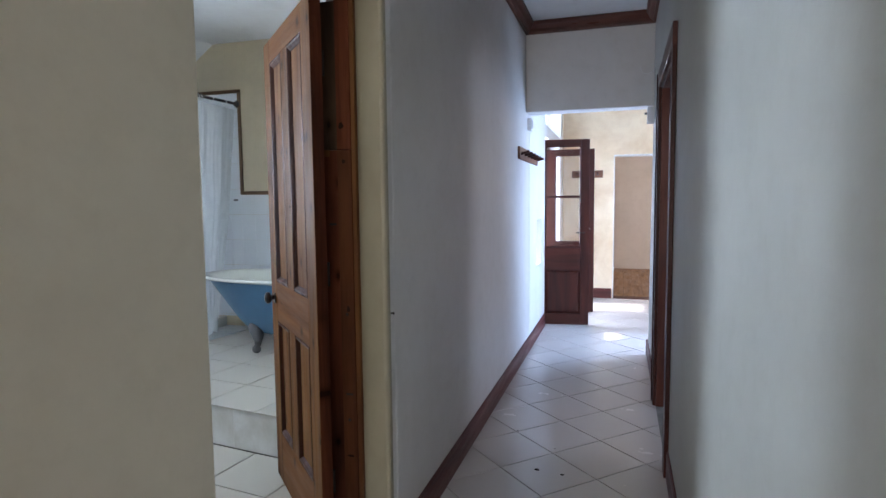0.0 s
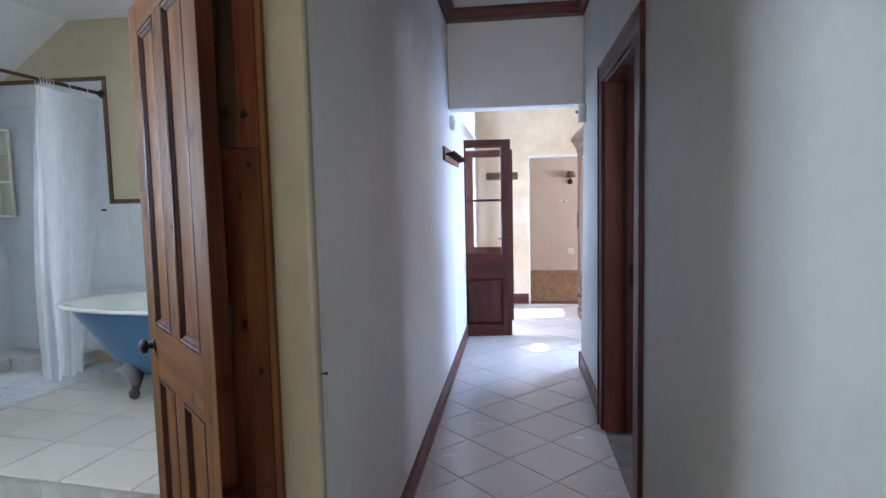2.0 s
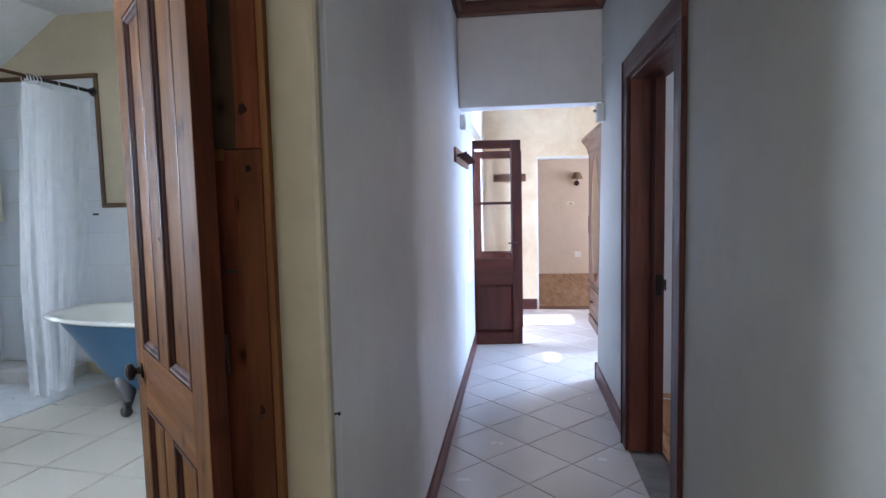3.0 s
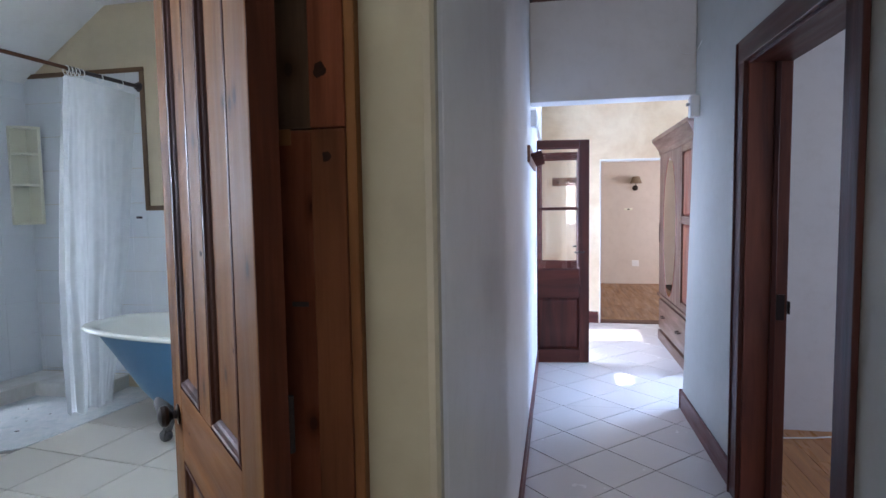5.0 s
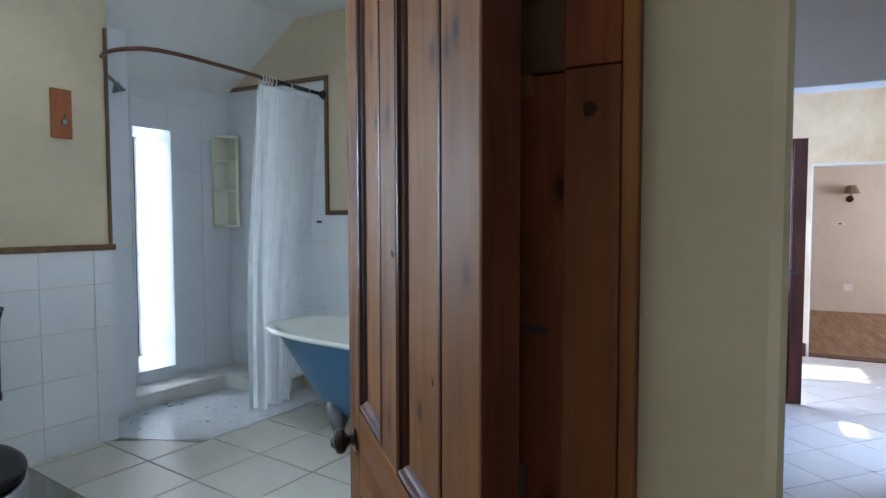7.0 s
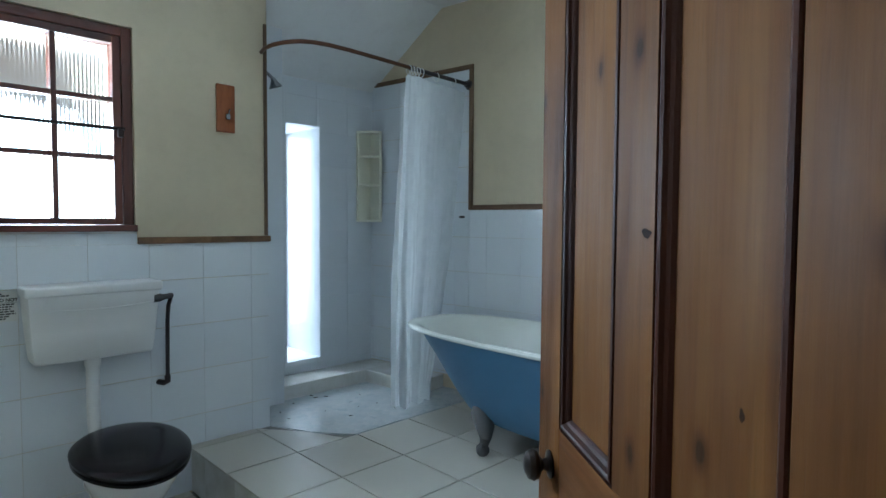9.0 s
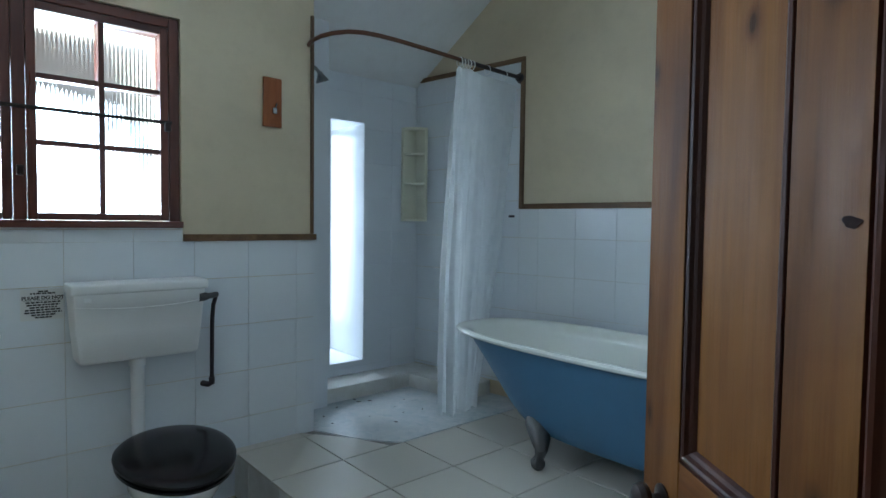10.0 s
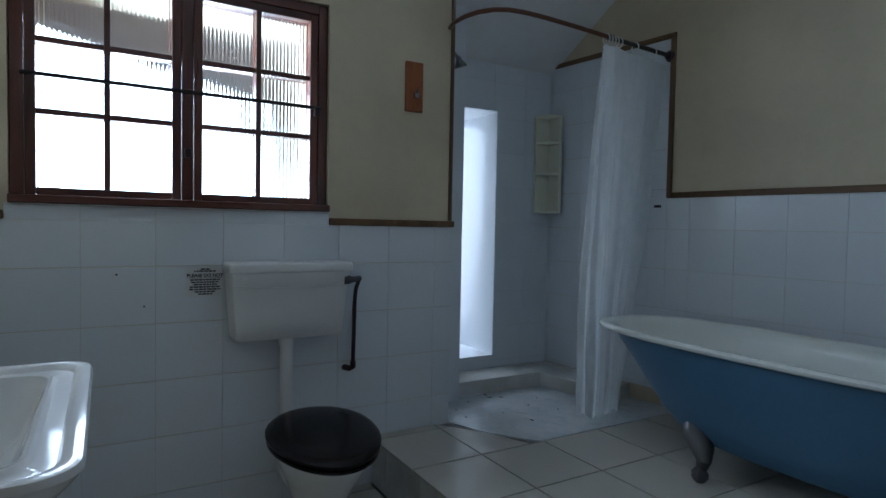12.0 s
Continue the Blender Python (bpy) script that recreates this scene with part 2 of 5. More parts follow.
def mosaic():
    m, n, l, b = material("shower_mosaic", (0.6, 0.66, 0.70), 0.25)
    v = coords(n, l)
    k = n.new("ShaderNodeTexVoronoi")
    k.inputs["Scale"].default_value = 26
    l.new(v, k.inputs["Vector"])
    col = ramp(n, l, k.outputs["Color"], [(0.0, (0.36, 0.47, 0.53)), (0.35, (0.55, 0.62, 0.65)), (1.0, (0.70, 0.72, 0.72))])
    worn = ramp(n, l, noise_node(n, l, v, 5, 5, 0.65, 0.5), [(0.40, (0.55, 0.58, 0.60)), (0.58, (0.66, 0.68, 0.68))])
    l.new(mix(n, l, 0.6, col, worn), b.inputs["Base Color"])
    bump(n, l, b, k.outputs["Distance"], 0.25, 0.004)
    return m


def curtain_cloth():
    m, n, l, b = material("shower_curtain_cloth", (0.80, 0.84, 0.88), 0.45)
    t, s, a = n.new("ShaderNodeBsdfTranslucent"), n.new("ShaderNodeMixShader"), n.new("ShaderNodeMixShader")
    clear = n.new("ShaderNodeBsdfTransparent")
    t.inputs["Color"].default_value = (0.80, 0.85, 0.88, 1)
    v = coords(n, l)
    weave = ramp(n, l, noise_node(n, l, v, 14, 5, 0.6), [(0.35, (0.66, 0.69, 0.70)), (0.65, (0.78, 0.80, 0.80))])
    l.new(weave, b.inputs["Base Color"])
    s.inputs[0].default_value, a.inputs[0].default_value = 0.5, 0.26
    l.new(b.outputs[0], s.inputs[1]), l.new(t.outputs[0], s.inputs[2])
    l.new(s.outputs[0], a.inputs[1]), l.new(clear.outputs[0], a.inputs[2])
    l.new(a.outputs[0], n["Material Output"].inputs["Surface"])
    return m


M_KERB = plaster("kerb_tile", (0.72, 0.72, 0.70), (0.56, 0.55, 0.50), 0.35, 0.1, 4)
M_REEDED, M_MOSAIC, M_CURTAIN = reeded_glass(), mosaic(), curtain_cloth()


# ---- building helpers ----
def part(name, bm, mat, parent=None, label="", m=None, smooth=False):
    me = bpy.data.meshes.new(name)
    bmesh.ops.recalc_face_normals(bm, faces=bm.faces)
    bm.to_mesh(me)
    bm.free()
    me.materials.append(mat)
    if smooth:
        me.polygons.foreach_set("use_smooth", [True] * len(me.polygons))
        if hasattr(me, "set_sharp_from_angle"):
            me.set_sharp_from_angle(angle=radians(35))
    ob = new(name, me)
    if m is not None:
        ob.matrix_basis = m
    if parent is not None:
        ob.parent = parent
    if label:
        ob["label"] = label
    return ob


def thing(name, m, label, category, group=""):
    ob = new(name)
    ob.empty_display_size = 0.1
    ob.matrix_basis = m
    return tagged(ob, label, category, group)


def structure(ob):
    ob["kind"] = "structure"
    return ob


def box(bm, lo, hi, bevel=0.0, m=None, segments=2):
    """A block between two corners, its edges eased by bevel."""
    c = [(a + b) / 2 for a, b in zip(lo, hi)]
    s = [abs(b - a) for a, b in zip(lo, hi)]
    mat = Matrix.Translation(c) @ Matrix.Diagonal((*s, 1))
    made = bmesh.ops.create_cube(bm, size=1, matrix=(m @ mat) if m else mat)
    if bevel:
        edges = list({e for v in made["verts"] for e in v.link_edges})
        bmesh.ops.bevel(bm, geom=edges, offset=bevel, segments=segments, profile=0.5, affect="EDGES")
    return bm


def prism(bm, pts, z0, z1):
    low, high = [bm.verts.new((x, y, z0)) for x, y in pts], [bm.verts.new((x, y, z1)) for x, y in pts]
    bm.faces.new(low[::-1]), bm.faces.new(high)
    for i in range(len(pts)):
        j = (i + 1) % len(pts)
        bm.faces.new((low[i], low[j], high[j], high[i]))
    return bm


def tube(bm, points, radius, sides=12, closed=False):
    """A round bar along a line of points; radius is one number or one for each point."""
    pts = [Vector(p) for p in points]
    radii = radius if isinstance(radius, (list, tuple)) else [radius] * len(pts)
    rings, side = [], None
    for i, p in enumerate(pts):
        d = (pts[min(i + 1, len(pts) - 1)] - pts[max(i - 1, 0)]).normalized()
        if side is None:
            side = d.orthogonal().normalized()
        side = (side - d * side.dot(d)).normalized()
        up = d.cross(side)
        rings.append([bm.verts.new(p + (side * math.cos(a) + up * math.sin(a)) * radii[i]) for a in [2 * math.pi * k / sides for k in range(sides)]])
    for a, b in zip(rings, rings[1:]):
        for k in range(sides):
            bm.faces.new((a[k], a[(k + 1) % sides], b[(k + 1) % sides], b[k]))
    bm.faces.new(rings[0][::-1]), bm.faces.new(rings[-1])
    return bm


def loft(bm, rings, cap0=True, cap1=True):
    """Skin over rings of equally many points."""
    vs = [[bm.verts.new(p) for p in r] for r in rings]
    k = len(vs[0])
    for a, b in zip(vs, vs[1:]):
        for i in range(k):
            bm.faces.new((a[i], a[(i + 1) % k], b[(i + 1) % k], b[i]))
    if cap0:
        bm.faces.new(vs[0][::-1])
    if cap1:
        bm.faces.new(vs[-1])
    return bm


def lathe(bm, profile, m=None, sides=20):
    """A turned shape about its z axis, from (radius, z) pairs."""
    m = m or Matrix()
    rings = [[m @ Vector((r * math.cos(2 * math.pi * k / sides), r * math.sin(2 * math.pi * k / sides), z)) for k in range(sides)] for r, z in profile]
    return loft(bm, rings)


def wall(name, p, q, thick, z0, z1, mat, holes=(), bevel=0.0):
    """A wall from p to q, thick to the left of that way, with openings (from, to, low, high) cut right through."""
    p, q = Vector(p), Vector(q)
    length = (q - p).length
    s = sorted({0, length, *[h[0] for h in holes], *[h[1] for h in holes]})
    z = sorted({z0, z1, *[h[2] for h in holes], *[h[3] for h in holes]})
    s, z = [a for a in s if 0 <= a <= length], [a for a in z if z0 <= a <= z1]
    full = lambda i, j: 0 <= i < len(s) - 1 and 0 <= j < len(z) - 1 and not any(h[0] < (s[i] + s[i + 1]) / 2 < h[1] and h[2] < (z[j] + z[j + 1]) / 2 < h[3] for h in holes)
    bm, seen = bmesh.new(), {}

    def v(a, b, c):
        key = (round(a, 5), b, round(c, 5))
        if key not in seen:
            seen[key] = bm.verts.new((a, b, c))
        return seen[key]
    for i in range(len(s) - 1):
        for j in range(len(z) - 1):
            if not full(i, j):
                continue
            a, b, c, d = s[i], s[i + 1], z[j], z[j + 1]
            for y in (0, thick):
                bm.faces.new((v(a, y, c), v(b, y, c), v(b, y, d), v(a, y, d)))
            if not full(i - 1, j):
                bm.faces.new((v(a, 0, c), v(a, thick, c), v(a, thick, d), v(a, 0, d)))
            if not full(i + 1, j):
                bm.faces.new((v(b, 0, c), v(b, thick, c), v(b, thick, d), v(b, 0, d)))
            if not full(i, j - 1):
                bm.faces.new((v(a, 0, c), v(b, 0, c), v(b, thick, c), v(a, thick, c)))
            if not full(i, j + 1):
                bm.faces.new((v(a, 0, d), v(b, 0, d), v(b, thick, d), v(a, thick, d)))
    d = q - p
    ob = structure(part(name, bm, mat, m=Matrix.Translation((p.x, p.y, 0)) @ Matrix.Rotation(math.atan2(d.y, d.x), 4, "Z")))
    if bevel:
        mod = ob.modifiers.new("eased", "BEVEL")
        mod.width, mod.segments, mod.limit_method, mod.angle_limit = bevel, 3, "ANGLE", radians(40)
    return ob


def clip_poly(pts, keep):
    """The part of a convex outline that lies inside the convex outline keep (counter-clockwise)."""
    for i in range(len(keep)):
        a, b = keep[i], keep[(i + 1) % len(keep)]
        inside = lambda p: (b[0] - a[0]) * (p[1] - a[1]) - (b[1] - a[1]) * (p[0] - a[0]) >= 0
        out = []
        for j in range(len(pts)):
            p, q = pts[j], pts[(j + 1) % len(pts)]
            if inside(p):
                out.append(p)
            if inside(p) != inside(q):
                dp = (b[0] - a[0]) * (p[1] - a[1]) - (b[1] - a[1]) * (p[0] - a[0])
                dq = (b[0] - a[0]) * (q[1] - a[1]) - (b[1] - a[1]) * (q[0] - a[0])
                t = dp / (dp - dq)
                out.append((p[0] + t * (q[0] - p[0]), p[1] + t * (q[1] - p[1])))
        pts = out
        if len(pts) < 3:
            return []
    return pts


def area(pts):
    return abs(sum(a[0] * b[1] - b[0] * a[1] for a, b in zip(pts, pts[1:] + pts[:1]))) / 2




def bath_xy(u, v):
    p = BATH @ Vector((u, v, 0))
    return (p.x, p.y)


# the wall behind the bath runs with the corridor again
NORTH = Matrix.Translation((-2.854, 3.305, 0))
BATH_FLOOR, CEIL, BATH_CEIL = 0.235, 2.88, 2.83
XW, XE = -0.425, 0.615          # faces of the corridor's two long walls
XB = -0.68                      # bathroom face of the west wall

# ---- large structure ----
floor = bmesh.new()
box(floor, (-6.5, -3.6, -0.25), (4.6, 8.5, -0.012))
structure(part("floor", floor, M_GROUT))
bm = bmesh.new()
box(bm, (-2.0, 8.5, -0.25), (4.6, 12.6, -0.012))
structure(part("floor_far_room", bm, M_DARK))

wall("wall_west_near", (-0.46, 1.165), (-0.46, -3.6), -0.22, -0.02, CEIL + 0.1, M_NEAR_WARMED, bevel=0.012)
wall("wall_west_lintel", (-0.445, 2.1185), (-0.445, 1.165), -0.22, 2.17, CEIL + 0.1, M_WALL)
wall("wall_west", (XW, 2.119), (XW, 5.395), 0.255, -0.02, CEIL + 0.1, M_WALL, bevel=0.012)
bm = bmesh.new()
prism(bm, [(XW, 2.1185), (XW, 2.062), (XW - 0.003, 2.054), (XW - 0.011, 2.051), (-0.549, 2.102), (-0.549, 2.1185)], -0.02, 2.17)
structure(part("wall_west_splay", bm, M_WALL))
# first opening is added for a sun spot on the hall floor
wall("wall_west_hall", (XW, 5.396), (XW, 8.5), 0.255, -0.02, 3.3, M_WHITE, [(0.474, 0.834, 0.735, 1.19), (1.10, 2.664, -0.02, 2.07), (1.15, 2.80, 2.20, 2.56)])
east = wall("wall_east", (XE, 5.49), (XE, -3.6), 0.18, -0.02, CEIL + 0.1, M_WALL_EAST_DIMMED, [(1.30, 2.30, -0.02, 2.12)], bevel=0.012)
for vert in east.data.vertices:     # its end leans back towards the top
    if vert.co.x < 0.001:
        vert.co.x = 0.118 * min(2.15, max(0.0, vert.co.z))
wall("wall_south", (XB, -3.6), (XE + 0.22, -3.6), -0.2, -0.02, CEIL + 0.1, M_NEAR_WARMED, [(0.33, 1.23, 0.9, 2.1)])
bm = bmesh.new()
box(bm, (XW, 5.20, 2.135), (XE, 5.385, CEIL + 0.02), 0.008)
structure(part("wall_beam", bm, M_WALL))
bm = bmesh.new()
box(bm, (XB, -3.6, CEIL), (XE + 0.2, 5.20, CEIL + 0.09))
structure(part("ceiling_corridor", bm, M_WHITE))
# hall
wall("wall_hall_south", (1.42, 5.49), (XE + 0.1805, 5.49), 0.26, -0.02, 3.3, M_WHITE)
wall("wall_hall_east", (1.42, 8.5), (1.42, 5.49), 0.2, -0.02, 3.3, M_OCHRE, [(2.24, 2.86, 0.25, 2.25)])
wall("wall_hall_north", (XB, 8.5), (1.62, 8.5), 0.2, -0.02, 3.3, M_OCHRE, [(0.945, 1.75, -0.02, 1.99)])
bm = bmesh.new()
box(bm, (XB, 5.386, 3.2), (1.62, 8.7, 3.29))
structure(part("ceiling_hall", bm, M_WHITE))
# far room
wall("wall_far_north", (-2.0, 12.2), (4.0, 12.2), 0.2, -0.02, 3.0, M_PINKISH)
wall("wall_far_west", (-1.6, 8.7), (-1.6, 12.2), 0.2, -0.02, 3.0, M_PINKISH)
wall("wall_far_east", (4.0, 12.2), (4.0, 8.7), 0.2, -0.02, 3.0, M_PINKISH, [(0.9, 2.5, 0.9, 2.3)])
wall("wall_far_south", (1.62, 8.7), (4.2, 8.7), -0.2, -0.02, 3.0, M_PINKISH)
wall("wall_far_south_west", (-1.8, 8.7), (XB, 8.7), -0.2, -0.02, 3.0, M_PINKISH)
bm = bmesh.new()
box(bm, (-1.8, 8.701, 2.9), (4.2, 12.4, 2.99))
structure(part("ceiling_far_room", bm, M_WHITE))
# side room behind the east door
wall("wall_side_north", (0.7965, 5.19), (4.4, 5.19), 0.25, -0.02, 2.9, M_WHITE)
wall("wall_side_east", (4.3, 5.19), (4.3, 1.0), 0.2, -0.02, 2.9, M_WHITE, [(1.59, 2.79, 0.9, 2.1)])
wall("wall_side_south", (0.7965, 1.0), (4.3, 1.0), -0.2, -0.02, 2.9, M_WHITE)
bm = bmesh.new()
box(bm, (XE + 0.1815, 0.8, 2.8), (4.5, 5.44, 2.89))
structure(part("ceiling_side_room", bm, M_WHITE))


def bath_wall(name, a, b, thick, z0, z1, mat, holes=()):
    return wall(name, bath_xy(*a), bath_xy(*b), thick, z0, z1, mat, holes)


WIN = (-1.775, -0.58, 1.325, 2.27)
SLIT = (0.525, 0.785, 0.41, 2.04)
# window wall, with the wall's return into the shower recess
bath_wall("wall_bath_west", (-0.45, -2.25), (-0.45, 0.09), 0.30, -0.02, BATH_CEIL + 0.06, M_CREAM, [(WIN[0] + 2.25, WIN[1] + 2.25, WIN[2], WIN[3])])
bath_wall("wall_bath_return", (-0.751, 0.09), (-1.551, 0.09), -0.26, -0.02, BATH_CEIL, M_WALL_TILE)
bath_wall("wall_shower", (-1.03, 0.091), (-1.03, 1.40), 0.52, -0.02, 2.60, M_WALL_TILE, [(SLIT[0] - 0.091, SLIT[1] - 0.091, SLIT[2], SLIT[3])])
wall("wall_bath_north", (-4.50, 4.705), (XB - 0.001, 4.705), 0.25, -0.02, BATH_CEIL + 0.06, M_CREAM)
bath_wall("wall_bath_south", (2.62, -2.0), (-0.449, -2.0), 0.25, -0.02, BATH_CEIL + 0.06, M_CREAM)
bm = bmesh.new()
prism(bm, [bath_xy(-0.448, -1.999), bath_xy(2.60, -1.999), bath_xy(2.15, 1.64), bath_xy(-0.36, 1.40), bath_xy(-0.36, 0.091), bath_xy(-0.448, 0.091)], BATH_CEIL, BATH_CEIL + 0.05)
structure(part("ceiling_bath", bm, M_WHITE))
bm = bmesh.new()
low, high = (-1.20, 2.23), (-0.36, BATH_CEIL)
for v0, v1 in ((0.092, 1.399),):
    loft(bm, [[(low[0], v, low[1]), (high[0], v, high[1]), (high[0], v, high[1] + 0.05), (low[0], v, low[1] + 0.05)] for v in (v0, v1)])
structure(part("ceiling_bath_slope", bm, M_WHITE, m=BATH))

# raised bathroom floor
bm = bmesh.new()
prism(bm, [(-0.449, -0.337), (2.38, -0.337), (2.15, 1.64), (-1.029, 1.24), (-1.029, 0.092), (-0.449, 0.092)], -0.012, BATH_FLOOR - 0.008)
structure(part("floor_bath_platform", bm, M_GROUT, m=BATH))

# ---- outside ----
bm = bmesh.new()
bmesh.ops.create_grid(bm, x_segments=2, y_segments=2, size=400, matrix=Matrix.Translation((0, 0, -0.27)))
structure(part("ground", bm, M_GROUND))
bm = bmesh.new()
loft(bm, [[(-0.76, v, 2.44), (-2.35, v, 2.34), (-2.35, v, 2.39), (-0.76, v, 2.54)] for v in (-2.6, 0.08)])
structure(part("roof_eave", bm, M_ROOF, m=BATH))
# unseen overhang, added and carried far out to shade the slit window
bm = bmesh.new()
loft(bm, [[(-1.56, v, 2.40), (-3.60, v, 2.26), (-3.60, v, 2.32), (-1.56, v, 2.50)] for v in (0.081, 1.7)])
structure(part("roof_shower_sun_block", bm, M_ROOF, m=BATH))
# unseen overhang added to keep sun from coming through the fanlight
bm = bmesh.new()
box(bm, (-1.75, 5.2, 2.72), (XB - 0.001, 9.5, 2.80))
structure(part("roof_hall_sun_block", bm, M_ROOF))
# unseen block added outside to narrow the sun's strip on the hall floor
bm = bmesh.new()
box(bm, (-1.75, 6.36, -0.27), (-1.55, 7.27, 2.719))
structure(part("wall_sun_block", bm, M_WHITE))
bm = bmesh.new()
box(bm, (XB - 0.05, -4.0, 3.31), (4.8, 12.8, 3.4))
structure(part("roof", bm, M_ROOF))


def shrub(x, y, size, seed):
    """A bush of short stems and many small leaves."""
    rnd = random.Random(seed)
    top = thing("shrub", Matrix.Translation((x, y, -0.27)), "loose green garden shrub seen through reeded glass", "shrub", "garden shrubs")
    bm = bmesh.new()
    for k in range(7):
        a = rnd.uniform(0, 6.28)
        tube(bm, [(0, 0, 0), (0.25 * size * math.cos(a), 0.25 * size * math.sin(a), 0.5 * size), (0.5 * size * math.cos(a), 0.5 * size * math.sin(a), size)], [0.03, 0.02, 0.008], 6)
    part("stems", bm, M_JAMB_OLD, top)
    verts, faces = [], []
    for k in range(2600):
        d = Vector((rnd.gauss(0, 1), rnd.gauss(0, 1), rnd.gauss(0, 1))).normalized() * rnd.uniform(0.5, 1.0) ** 0.6
        lump = 0.75 + 0.35 * noise.noise(d * 2.2 + Vector((seed, 0, 0)))
        c = Vector((d.x * 0.8, d.y * 0.8, d.z * 0.62 + 0.75)) * size * lump
        if c.z < 0.05:
            continue
        u = Vector((rnd.gauss(0, 1), rnd.gauss(0, 1), rnd.gauss(0, 1))).normalized()
        w = u.orthogonal().normalized()
        r = rnd.uniform(0.035, 0.07)
        i = len(verts)
        verts += [c - u * r, c + w * r * 0.45, c + u * r, c - w * r * 0.45]
        faces.append((i, i + 1, i + 2, i + 3))
    me = bpy.data.meshes.new("leaves")
    me.from_pydata([tuple(p) for p in verts], [], faces)
    me.materials.append(M_LEAF)
    ob = new("leaves", me)
    ob.parent = top
    return top


for i, (u, v, s) in enumerate(((-6.0, -2.9, 1.3), (-6.8, -1.2, 1.6), (-6.3, 0.6, 1.2), (-7.2, 2.2, 1.5))):
    x, y = bath_xy(u, v)
    shrub(x, y, s, i + 3)

# ---- corridor ----
def skirting(name, a, b, h=0.14, t=0.010, side=1):
    a, b = Vector(a), Vector(b)
    length = (b - a).length
    bm = bmesh.new()
    loft(bm, [[(s, 0, 0.001), (s, side * t, 0.001), (s, side * t, h - 0.012), (s, side * t * 0.5, h), (s, 0, h)] for s in (0, length)])
    d = b - a
    ob = part(name, bm, M_BASE_X, m=Matrix.Translation((a.x, a.y, 0)) @ Matrix.Rotation(math.atan2(d.y, d.x), 4, "Z"))
    return structure(ob)


M_BASE_X = wood("red_brown_skirting_lengthwise", (0.16, 0.045, 0.038), (0.115, 0.030, 0.026), (0.075, 0.02, 0.017), axis=0, rough=0.42, knots=False)
skirting("baseboard_west", (XW + 0.001, 2.07), (XW + 0.001, 6.495), side=-1)
skirting("baseboard_west_hall", (XW + 0.001, 8.065), (XW + 0.001, 8.48), side=-1)
skirting("baseboard_west_near", (-0.459, -3.58), (-0.459, 1.15), side=-1)
skirting("baseboard_east", (XE - 0.001, 5.475), (XE - 0.001, 4.285), side=-1)
skirting("baseboard_east_near", (XE - 0.001, 3.205), (XE - 0.001, -3.58), side=-1)
skirting("baseboard_east_end", (XE - 0.017, 5.491), (0.90, 5.491), side=1)
skirting("baseboard_hall", (0.25, 8.499), (XW + 0.02, 8.499), side=1)


def cornice(name, a, b):
    """Dark stained cornice with a stepped and hollowed face."""
    a, b = Vector(a), Vector(b)
    bm = bmesh.new()
    prof = [(0, 0), (0.018, 0), (0.024, 0.018), (0.045, 0.030), (0.058, 0.055), (0.072, 0.066), (0.072, 0.094), (0, 0.094)]
    length = (b - a).length
    loft(bm, [[(s, -y, CEIL - 0.095 + z) for y, z in prof] for s in (0, length)])
    d = b - a
    return structure(part(name, bm, M_MAHOG_L, m=Matrix.Translation((a.x, a.y, 0)) @ Matrix.Rotation(math.atan2(d.y, d.x), 4, "Z")))


M_MAHOG_L = wood("cornice_wood", (0.15, 0.045, 0.024), (0.10, 0.028, 0.016), (0.045, 0.014, 0.009), axis=0, rough=0.35, coat=0.2, knots=False)
cornice("trim_west", (XW + 0.001, -3.5), (XW + 0.001, 5.2))
cornice("trim_north", (XW + 0.002, 5.199), (XE - 0.002, 5.199))
cornice("trim_east", (XE - 0.001, 5.2), (XE - 0.001, -3.5))


